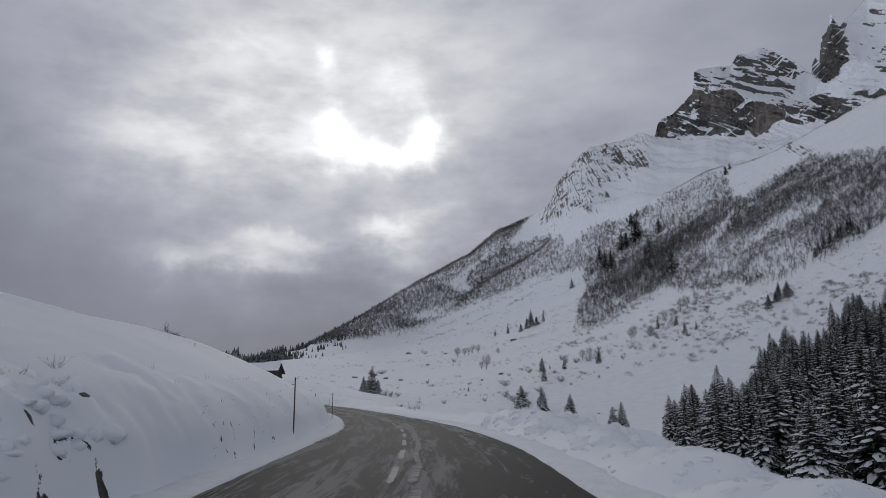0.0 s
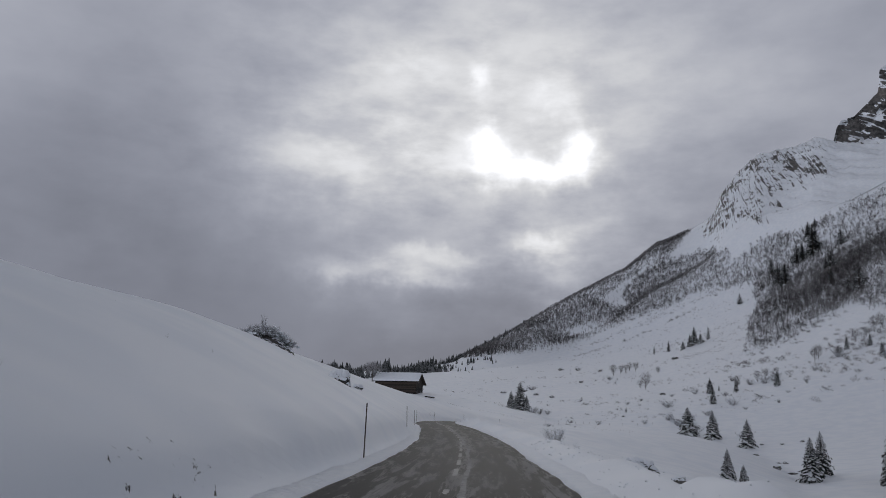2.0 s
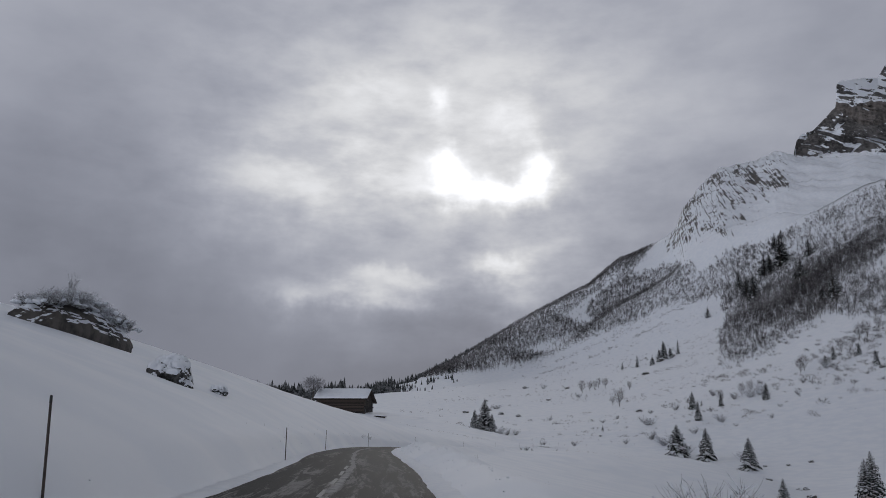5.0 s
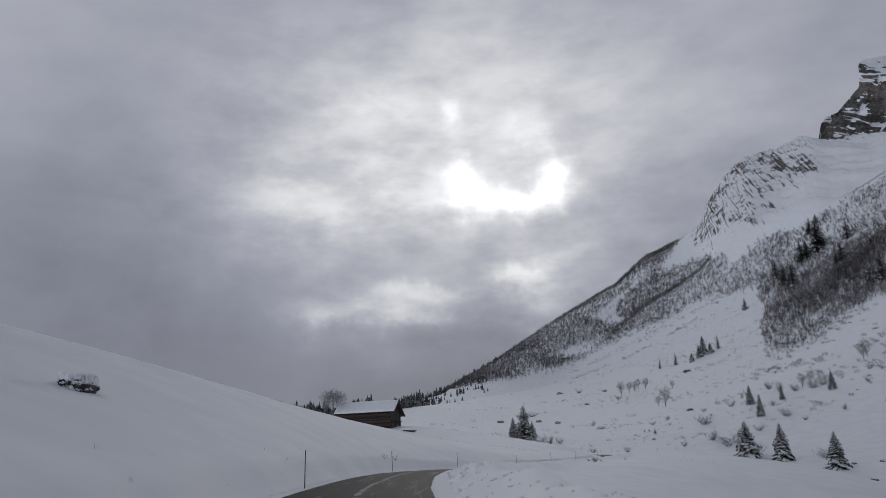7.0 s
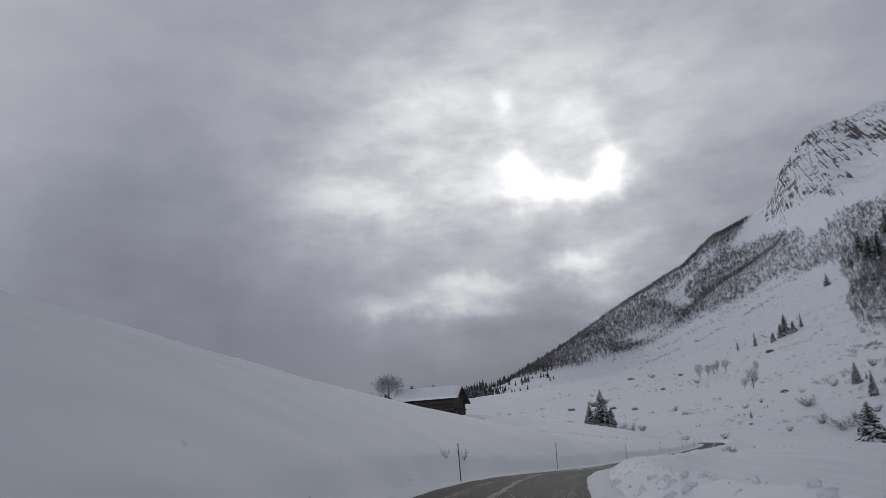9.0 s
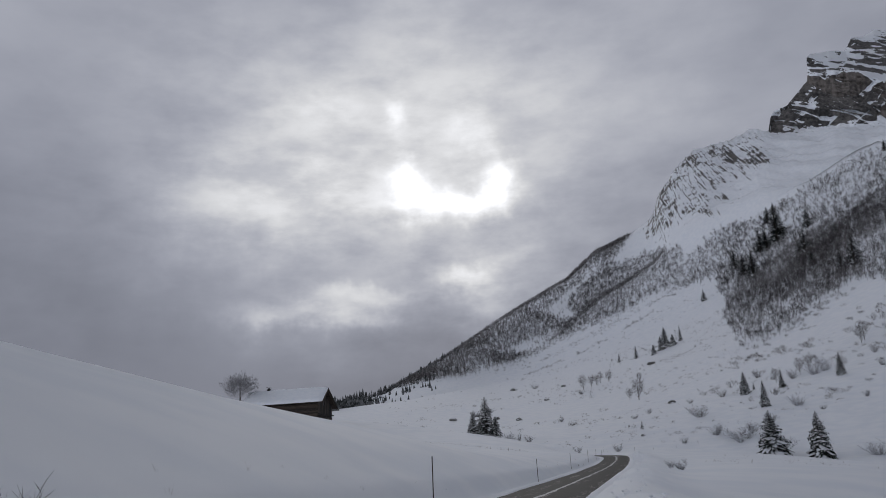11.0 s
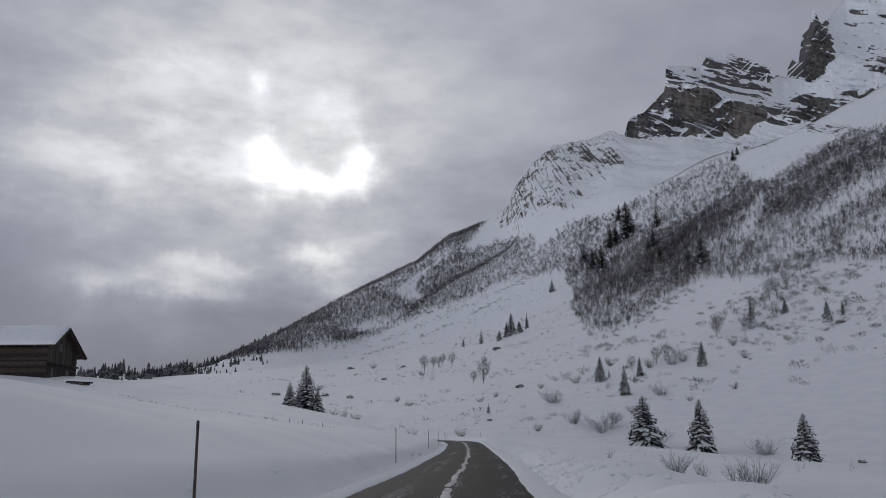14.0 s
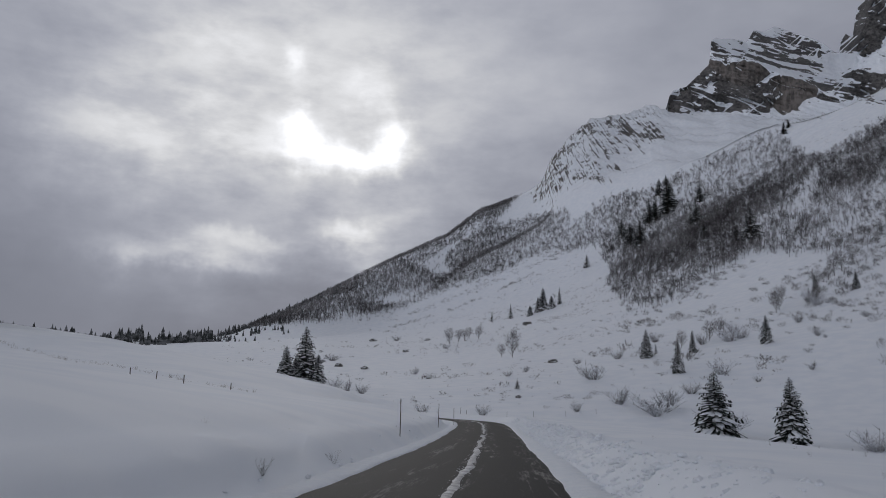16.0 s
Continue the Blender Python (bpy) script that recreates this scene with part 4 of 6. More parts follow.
def fill_stand(count, y0, y1, x0, x1, bear0, bear1, low, high, gap, kinds, clearing):
    done = tries = 0
    while done < count and tries < 6000:
        tries += 1
        y, x = stand.uniform(y0, y1), stand.uniform(x0, x1)
        bear = math.degrees(math.atan2(x, y))
        if not bear0 < bear < bear1 or (clearing and bear < 24.8 and y > 222):
            continue
        if min((x - a) ** 2 + (y - b) ** 2 for a, b in placed) < (gap * stand.uniform(0.75, 1.2)) ** 2:
            continue
        room = float(np.interp(bear, (19.5, 24.8, 25.4, 28, 29.5, 31, 33, 40), (0.01, 0.024, 0.076, 0.085, 0.097, 0.132, 0.155, 0.17))) * math.hypot(x, y) * stand.uniform(0.72, 1.0) + 0.4 - seat(x, y)
        if room < 6:
            continue
        placed.append((x, y))
        done += 1
        plant(stand.choice(kinds), x, y, min(stand.uniform(low, high), room), wide=stand.uniform(1.0, 1.28))


fill_stand(46, 70, 215, 50, 84, 20.0, 46, 10, 17, 4.6, (0, 1, 2, 3, 0), True)
fill_stand(95, 75, 300, 66, 170, 22.5, 40, 13, 19, 4.4, (5, 6, 5, 6, 2), True)
fill_stand(75, 260, 410, 130, 270, 25.2, 35, 14, 21, 5.0, (5, 6, 6), False)
fill_stand(16, 62, 112, 42, 72, 27, 42, 9, 13, 4.4, (0, 3, 1), True)


# ---- shrubs: bare twigs in tufts ----
def tufts(name, xs, ys, heights, mat, seed, blades=9, width=0.05, lean=0.55, tip=0.25, label="", category="shrubs", loose=0.0):
    """Many tufts of upright blades in one mesh."""
    rng = np.random.default_rng(seed)
    n = len(xs)
    z = surface(xs, ys) - 0.1
    a = rng.uniform(0, 6.283, (n, blades))
    out = rng.uniform(0.05, lean, (n, blades)) * heights[:, None]
    top = heights[:, None] * rng.uniform(0.5 - 0.5 * loose, 1.05, (n, blades))
    w = heights[:, None] * width * rng.uniform(0.6, 1.4, (n, blades))
    b = rng.uniform(0, 6.283, (n, blades))
    root = (0.15 + loose) * out
    bx, by = xs[:, None] + np.cos(a) * root, ys[:, None] + np.sin(a) * root
    tx, ty, tz = xs[:, None] + np.cos(a) * out, ys[:, None] + np.sin(a) * out, z[:, None] + top
    cx, cy = np.cos(b) * w, np.sin(b) * w
    zz = z[:, None] + loose * rng.uniform(0, 1.0, (n, blades)) * top
    tx, ty = tx + loose * rng.normal(0, 0.35, (n, blades)) * heights[:, None], ty + loose * rng.normal(0, 0.35, (n, blades)) * heights[:, None]
    top = tz - zz
    mid = rng.uniform(0.4, 0.75, (n, blades))
    v = np.stack([np.stack([bx, by, zz], -1), np.stack([bx + (tx - bx) * mid + cx, by + (ty - by) * mid + cy, zz + mid * top], -1), np.stack([tx, ty, tz], -1)], 2).reshape(-1, 3)
    if loose:
        # a rounded cloud of twigs pointing every way, most of them upwards
        h = heights[:, None, None]
        d = rng.normal(0, 1, (n, blades, 3))
        d /= np.linalg.norm(d, axis=2)[..., None]
        p = np.stack([xs, ys, z], 1)[:, None] + (d * rng.uniform(0.1, 1, (n, blades, 1)) ** 0.5 * (lean * 0.75, lean * 0.75, 0.42) + (0, 0, 0.5)) * h
        along = rng.normal(0, 0.6, (n, blades, 3)) + d * 0.5 + (0, 0, 0.45)
        across = np.cross(along, rng.normal(0, 1, (n, blades, 3)))
        v = np.stack([p - 0.17 * h * along, p + across * width * 0.8 * h, p + 0.2 * h * along], 2).reshape(-1, 3)
    f = np.arange(n * blades * 3).reshape(-1, 3)
    ob = sheet(name, v, f, mat, None, False)
    return tagged(ob, label, category, kind="stuff")


rng = np.random.default_rng(5)


def scatter(count, x0, x1, y0, y1, weight):
    x, y = rng.uniform(x0, x1, count), rng.uniform(y0, y1, count)
    keep = rng.uniform(0, 1, count) < weight(x, y)
    return x[keep], y[keep]


# upper and lower edges of the wood on the flank and of the one on the far ridge, by bearing and by rise over run
LOW_AZ = (15.6, 17, 19.8, 22.5, 25.2, 27.6, 30, 34.1, 45)
LOW_T = (0.12, 0.095, 0.113, 0.14, 0.154, 0.146, 0.148, 0.15, 0.15)
FAR_AZ = (-10, -4, 0, 4, 7.8, 10.9, 13.6, 14.5, 15)
FAR_LOW = (0.07, 0.08, 0.09, 0.105, 0.134, 0.155, 0.176, 0.18, 0.18)
WOOD_MAIN = ((14.3, 0.17), (14.6, 0.2), (15.9, 0.219), (17.7, 0.234), (20.0, 0.242), (20.9, 0.25), (21.9, 0.256), (22.8, 0.266), (24.6, 0.281), (25.6, 0.291), (27.2, 0.292), (28.1, 0.262), (29.2, 0.254), (30.4, 0.265), (31.6, 0.279), (34, 0.3), (42, 0.3),
             (42, 0.15), (29.3, 0.148), (26.0, 0.141), (23.5, 0.151), (22.2, 0.137), (21.1, 0.127), (19.8, 0.113), (18.4, 0.1), (17.0, 0.092), (16.0, 0.112), (16.2, 0.129), (16.4, 0.146), (16.1, 0.178))
WOOD_FAR = ((-6, 0.11), (-2.2, 0.13), (3, 0.2), (8.6, 0.26), (11.7, 0.256), (10.4, 0.226), (9.6, 0.214), (10.1, 0.2035), (11.7, 0.212), (12.9, 0.2155), (14.0, 0.219), (14.6, 0.206), (14.3, 0.17), (12.5, 0.166), (9.2, 0.142), (6.7, 0.128), (5.3, 0.12), (3.8, 0.105), (2.2, 0.0975), (0.5, 0.092), (-1.9, 0.084), (-6, 0.075))
GAP_UPPER = ((4.7, 0.152), (6.0, 0.174), (8.6, 0.2), (6.9, 0.177), (6.2, 0.155), (6.7, 0.1455), (5.5, 0.143))
GAP_LOWER = ((1.2, 0.108), (2.7, 0.12), (4.6, 0.125), (5.6, 0.128), (3.9, 0.107), (2.3, 0.1035))
GAP_GULLY = ((26.6, 0.2), (28.2, 0.238), (28.8, 0.242), (27.6, 0.205), (26.4, 0.18))
GAP_RIGHT = ((30.0, 0.2), (32.5, 0.232), (36, 0.25), (36, 0.235), (32, 0.212), (30, 0.185))


def bearing_rise(x, y):
    dx, dy = x - EYE[0], y - EYE[1]
    r = np.hypot(dx, dy)
    return np.degrees(np.arctan2(dx, dy)), land(x, y)[0] / np.maximum(r, 1), r


def wood_weight(x, y):
    """How thick the small trees stand on the mountain's flank."""
    b, t, r = bearing_rise(x, y)
    patches = rough(x, y, 70, 71, 4, 0.6)
    jb, jt = b + 0.22 * rough(x, y, 40, 70, 3), t + 0.003 * rough(x, y, 30, 77, 3)
    main = inside(jb, jt, WOOD_MAIN, 9) * (r < 1230)
    main = main * (1 - 0.9 * inside(jb, jt, GAP_GULLY, 4)) * (1 - 0.75 * inside(jb, jt, GAP_RIGHT, 4))
    east = ease(b, 22.5, 25.5) * (1 - ease(t, 0.19, 0.225))
    main = main * (1 - 0.8 * east * ease(patches, -0.2, 0.12)) * (0.62 + 0.38 * ease(patches, -0.35, 0.05))
    far = inside(jb, jt, WOOD_FAR, 8) * (r > 930) * (r < curve(b, CREST_R_AZ, CREST_R, 1.0) + 12)
    far = far * (1 - 0.93 * inside(jb, jt, GAP_UPPER, 4)) * (1 - 0.9 * inside(jb, jt, GAP_LOWER, 4)) * (0.55 + 0.45 * ease(patches, -0.3, 0.05))
    steep = np.where(b > 14.9, 0.26 + 0.74 * ease(t, 0.11, 0.2), 0.75 + 0.25 * ease(b, 8, 11))
    return np.clip(np.maximum(main, far) * steep, 0, 1)


def toned(name, dark_tone, light_tone):
    """Bark colour that goes from tree to tree by the trees' own tone."""
    m, t, b, (put, mth, nse, rmp, mixc, mapp) = material(name)
    n = t.nodes.new("ShaderNodeAttribute")
    n.attribute_name = "tone"
    mixed = mth("ADD", n.outputs["Fac"], mth("MULTIPLY", mth("SUBTRACT", island(t), 0.5), 0.5))
    t.links.new(mixc(rmp(mixed, 0.0, 1.0), dark_tone, light_tone), b.inputs["Base Color"])
    b.inputs["Roughness"].default_value = 0.9
    return m


SMALL_TREES = toned("grey_brown_branches", (0.032, 0.028, 0.027), (0.46, 0.45, 0.455))


def small_trees(name, xs, ys, heights, tone, seed, twigs, label, category="wood", low=False):
    """Many bare trees in one mesh: a thin trunk each and an uneven crown of fine rising twigs."""
    r = np.random.default_rng(seed)
    n = len(xs)
    h = heights[:, None, None]
    foot = np.stack([xs, ys, surface(xs, ys) - 0.3], 1)[:, None]
    d = r.normal(0, 1, (n, twigs, 3))
    d /= np.linalg.norm(d, axis=2)[..., None]
    wide = r.uniform(0.2, 0.4, (n, 1, 1)) * (1, 1, 0) * (2.0 if low else 1.0) + r.uniform(0.3, 0.42, (n, 1, 1)) * (0, 0, 1)
    p = foot + (d * r.uniform(0.05, 1, (n, twigs, 1)) ** 0.5 * wide + (0, 0, 0.42 if low else 0.58)) * h
    rise = d * (0.6, 0.6, 0.4) + (0, 0, 0.7) + r.normal(0, 0.3, (n, twigs, 3))
    side = np.cross(rise, r.normal(0, 1, (n, twigs, 3)))
    side /= np.linalg.norm(side, axis=2)[..., None]
    half = 0.034 * h * r.uniform(0.6, 1.4, (n, twigs, 1))
    crown = np.stack([p - 0.12 * h * rise, p + side * half, p + 0.13 * h * rise], 2)
    stem = np.stack([foot + (-0.022, 0, 0) * h, foot + (0.022, 0.01, 0) * h, foot + (r.uniform(-0.05, 0.05, (n, 1, 1)) * (1, 1, 0) + (0, 0, 0.85)) * h], 2)
    v = (crown if low else np.concatenate([crown, stem], 1)).reshape(-1, 3)
    ob = sheet(name, v, np.arange(len(v)).reshape(-1, 3), SMALL_TREES, None, False)
    ob.data.attributes.new("tone", "FLOAT", "POINT").data.foreach_set("value", np.repeat(tone, (twigs if low else twigs + 1) * 3).astype(np.float32))
    return tagged(ob, label, category, kind="stuff")


SCRUB_DARK = simple("bush_twigs", (0.06, 0.054, 0.052), (0.17, 0.152, 0.143), 0.2, 0.9, 0.0, per_island=0.6)
SCRUB_SNOW = simple("snowy_scrub", (0.24, 0.235, 0.235), (0.7, 0.71, 0.74), 0.08, 0.85, 0.0, per_island=0.9)
sx, sy = scatter(175000, -120, 700, 520, 1560, wood_weight)
tall = (1.0 + 0.35 * rough(sx, sy, 80, 74, 2) + 0.35 * np.exp(-(((sx - 270) / 90) ** 2 + ((sy - 900) / 170) ** 2))) * rng.uniform(0.5, 1.2, len(sx))
tone = np.clip(0.26 + 0.25 * rough(sx, sy, 40, 73, 3) + 0.5 * rng.uniform(0, 1, len(sx)) ** 2.5 - 0.12, 0.0, 1.0)
small_trees("bare_wood", sx, sy, 6.4 * tall, tone, 1, 22, "bare grey-brown birch and alder wood on the mountain flank")
sx, sy = scatter(60000, -120, 700, 520, 1560, lambda x, y: np.clip(0.5 * wood_weight(x, y), 0, 1))
tufts("frosted_scrub", sx, sy, rng.uniform(1.0, 3.0, len(sx)), SCRUB_SNOW, 2, 7, 0.1, 0.85, 0.6, "snow-dusted scrub under the trees of the flank", loose=0.5)


def along_rows(rows, count, spread):
    """Places scattered along lines over the slope."""
    xs, ys = [], []
    for line in rows:
        pts = np.array(line, float)
        at = rng.uniform(0, len(pts) - 1.001, count)
        k = at.astype(int)
        f = (at - k)[:, None]
        p = pts[k] * (1 - f) + pts[k + 1] * f + rng.normal(0, spread, (count, 2))
        xs.append(p[:, 0]), ys.append(p[:, 1])
    xs, ys = np.concatenate(xs), np.concatenate(ys)
    keep = rough(xs, ys, 24, 79, 2) > -0.25
    return xs[keep], ys[keep]


hx, hy = along_rows((((36, 1095), (84, 1122), (142, 1128), (179, 1130), (212, 1112), (246, 1106)), ((30, 1060), (84, 1080), (150, 1092), (200, 1085)), ((0, 1090), (63, 1150), (114, 1160), (158, 1148), (217, 1137))), 210, 5.0)
small_trees("hedge_bushes", hx, hy, rng.uniform(1.6, 4.2, len(hx)), rng.uniform(0, 0.7, len(hx)), 12, 34, "rows of bare bushes along the foot of the far wood", "shrubs", low=True)


def meadow_weight(x, y):
    u = x - curve(y, EDGE_Y, EDGE_X, 30)
    return ease(rough(x, y, 45, 75, 3), -0.2, 0.35) * (0.5 + 0.5 * ease(u, 60, 220)) * ease(u, -100, -20)


bx, by = scatter(22000, -110, 480, 420, 1080, meadow_weight)
tufts("meadow_bushes", bx, by, 0.35 + 1.7 * rng.uniform(0, 1, len(bx)) ** 4, SCRUB_DARK, 3, 30, 0.035, 1.3, 0.5, "small bare bushes dotted over the snowy slope", loose=0.5)
bx, by = scatter(1500, -90, 420, 560, 1060, meadow_weight)
small_trees("meadow_shrubs", bx, by, rng.uniform(1.2, 3.2, len(bx)), rng.uniform(0, 0.6, len(bx)), 13, 36, "bare shrubs spread over the upper meadow", "shrubs", low=True)


def belt_weight(x, y):
    """Bushes that thin out below the wood and along the rib beside the brook."""
    dx, dy = x - EYE[0], y - EYE[1]
    bearing, r = np.degrees(np.arctan2(dx, dy)), np.hypot(dx, dy)
    t = land(x, y)[0] / np.maximum(r, 1)
    under = np.interp(bearing, LOW_AZ, LOW_T) - t
    u = x - curve(y, EDGE_Y, EDGE_X, 30)
    rib = 0.5 * np.exp(-(((u - 150) / 26) ** 2)) * (y < 640) + 0.4 * np.exp(-(((u - 95) / 14) ** 2)) * (y < 560)
    below = (np.exp(-np.clip(under / 0.02, 0, 9)) + 1.1 * ease(bearing, 21.5, 25) * np.exp(-np.clip(under / 0.06, 0, 9))) * (under > -0.02)
    far_foot = np.exp(-(((t - np.interp(bearing, FAR_AZ, FAR_LOW)) / 0.008) ** 2)) * ease(bearing, 2, 6) * (1 - ease(bearing, 13, 15))
    return np.clip((0.8 * below * ease(bearing, 15.5, 17) + 0.45 * rib + 0.5 * far_foot) * ease(rough(x, y, 35, 76, 3), -0.3, 0.3), 0, 1)


bx, by = scatter(19000, -40, 520, 410, 1250, belt_weight)
small_trees("slope_bushes", bx, by, rng.uniform(1.5, 4.8, len(bx)), rng.uniform(0, 0.6, len(bx)), 4, 70, "bare round bushes thinning out down the snowy slope", "shrubs", low=True)


# ---- conifers on the wooded shoulder and the far wood ----
for x, y, h in ((327, 1031, 40), (338, 1079, 21), (310, 1040, 27), (319, 1048, 18), (312, 930, 26), (351, 1005, 22), (282, 776, 27), (281, 992, 31), (282, 1049, 24), (281, 1020, 25), (334, 908, 14), (290, 869, 17), (350, 1088, 13), (276, 786, 16), (332, 1036, 30), (316, 1036, 22), (308, 934, 18), (236, 1026, 14), (449, 1006, 14), (457, 1010, 10),
                (307, 544, 10), (313, 547, 11), (316, 543, 12), (319, 548, 11), (323, 545, 12), (327, 547, 12), (330, 543, 13), (334, 546, 13), (337, 528, 7), (331, 532, 8), (302, 540, 8), (246, 477, 11.5), (247, 490, 9.5), (230, 470, 9.5), (238, 477, 8), (243, 483, 9)):
    plant(7 if y > 600 else 5 + x % 2, x, y, h, wide=1.75 if y > 600 else 1.3)


def far_spruces(name, spots, label, seed):
    """A distant wood: jagged stacked skirts, one tree after another, in one mesh."""
    rnd = random.Random(seed)
    v, f = [], []
    for x, y, z, h in spots:
        wide = h * rnd.uniform(0.18, 0.32)
        for k in range(5):
            t = k / 5
            zb, zt, r = z + h * (0.04 + 0.86 * t), z + h * (0.04 + 0.86 * t) + h * 0.34 * (1 - 0.45 * t), wide * (1 - t) ** 0.85 + 0.12
            n0, spin = len(v), rnd.random() * 6.28
            v.append((x, y, min(zt, z + h)))
            for s in range(7):
                rr = r * rnd.uniform(0.6, 1.15)
                v.append((x + rr * math.cos(spin + s * 0.898), y + rr * math.sin(spin + s * 0.898), zb - rnd.uniform(0, 0.06) * h))
            f.extend((n0, n0 + 1 + s, n0 + 1 + (s + 1) % 7) for s in range(7))
    ob = sheet(name, v, f, NEEDLES_FAR, None, False)
    return tagged(ob, label, "wood", kind="stuff")


NEEDLES_FAR = simple("far_needles", (0.018, 0.022, 0.021), (0.15, 0.155, 0.16), 0.35, 0.9, 0.0, per_island=0.4)
wood = random.Random(21)
spots = []
for _ in range(3600):
    b = wood.uniform(-34, -0.5)
    if wood.random() < 0.55 * max(0, (b + 7) / 8):
        continue
    rr = float(curve(b, CREST_R_AZ, CREST_R, 1.0)) + wood.choice((wood.uniform(-260, 0), wood.uniform(-90, 15)))
    x, y = EYE[0] + rr * math.sin(radians(b)), EYE[1] + rr * math.cos(radians(b))
    if float(rough(x, y, 45, 91, 2)) < -0.12 and rr < float(curve(b, CREST_R_AZ, CREST_R, 1.0)) - 25:
        continue
    if float(rough(x, y, 26, 93, 2)) < (-0.3 if b > -7 else -0.7):
        continue
    spots.append((x, y, wood.uniform(5, 9.5) * wood.choice((0.55, 0.8, 1.0, 1.0, 1.4)) * (1.25 if b < -8 else 0.85)))
sz = surface(np.array([s[0] for s in spots]), np.array([s[1] for s in spots]))
far_spruces("far_wood", [(x, y, z - 0.5, h) for (x, y, h), z in zip(spots, sz)], "dark spruce wood along the far snowy rise", 4)
fx, fy = scatter(1500, -260, 60, 820, 1250, lambda x, y: ease(rough(x, y, 40, 92, 3), -0.1, 0.3) * (np.hypot(x - EYE[0], y - EYE[1]) > curve(np.degrees(np.arctan2(x - EYE[0], y - EYE[1])), CREST_R_AZ, CREST_R, 1.0) - 150))
tufts("far_scrub", fx, fy, rng.uniform(1.5, 4.0, len(fx)), FROST, 7, 8, 0.1, 0.7, 0.5, "frosted scrub between the far spruces")


# ---- bare bushes and trees ----
def twig_mesh(seed, height, spread, stems, twigs, thick, upright):
    """Thin tapered prisms: stems from one root, each with side twigs. Returns wood and the snow lying on it."""
    rnd = random.Random(seed)
    v, f, sv, sf = [], [], [], []

    def rod(a, b, r0, r1):
        n0 = len(v)
        d = (b - a).normalized()
        s = d.orthogonal().normalized()
        t = d.cross(s)
        for p, r in ((a, r0), (b, r1)):
            for k in range(3):
                q = p + r * (math.cos(k * 2.094) * s + math.sin(k * 2.094) * t)
                v.append(q[:])
        f.extend((n0 + k, n0 + (k + 1) % 3, n0 + 3 + (k + 1) % 3, n0 + 3 + k) for k in range(3))
        if abs(d.z) < 0.85 and rnd.random() < 0.5:
            m0, side, up = len(sv), Vector((-d.y, d.x, 0)).normalized() * (r0 * 1.5 + 0.004 * height), Vector((0, 0, r0 + 0.006 * height))
            sv.extend((p + w)[:] for p in (a, b) for w in (side * -1, up * 2.2, side))
            sf.extend(((m0, m0 + 1, m0 + 4, m0 + 3), (m0 + 1, m0 + 2, m0 + 5, m0 + 4)))

    def grow(p, d, length, r, depth):
        q = p
        for step in range(3):
            d = (d + Vector((rnd.uniform(-1, 1), rnd.uniform(-1, 1), rnd.uniform(-0.5, 0.8))) * 0.22).normalized()
            nxt = q + d * length / 3
            rod(q, nxt, r * (1 - 0.27 * step), r * (1 - 0.27 * (step + 1)))
            if depth:
                for _ in range(twigs):
                    a = rnd.random() * 6.28
                    dd = (d * rnd.uniform(0.5, 1.0) + Vector((math.cos(a), math.sin(a), rnd.uniform(-0.1, 0.6))) * 0.8).normalized()
                    grow(q + (nxt - q) * rnd.random(), dd, length * rnd.uniform(0.3, 0.5) * (1 - 0.2 * step), r * 0.5, depth - 1)
            q = nxt

    for k in range(stems):
        a = rnd.random() * 6.283
        d = Vector((math.cos(a) * spread, math.sin(a) * spread, upright)) * rnd.uniform(0.5, 1.0) + Vector((0, 0, upright * 0.5))
        grow(Vector((math.cos(a) * 0.06 * height, math.sin(a) * 0.06 * height, -0.1 * height)), d.normalized(), height * rnd.uniform(0.75, 1.15), thick, 1)
    return v, f, sv, sf


def bush_kind(name, seed, height, spread, stems, twigs, thick, upright, label, category, wood_mat):
    base = new(name)
    v, f, sv, sf = twig_mesh(seed, height, spread, stems, twigs, thick, upright)
    sheet("branch_crown", v, f, wood_mat, base, False)
    tagged(sheet("snow_load", sv, sf, SNOW, base, False), kind="stuff")
    return tagged(base, label, category)


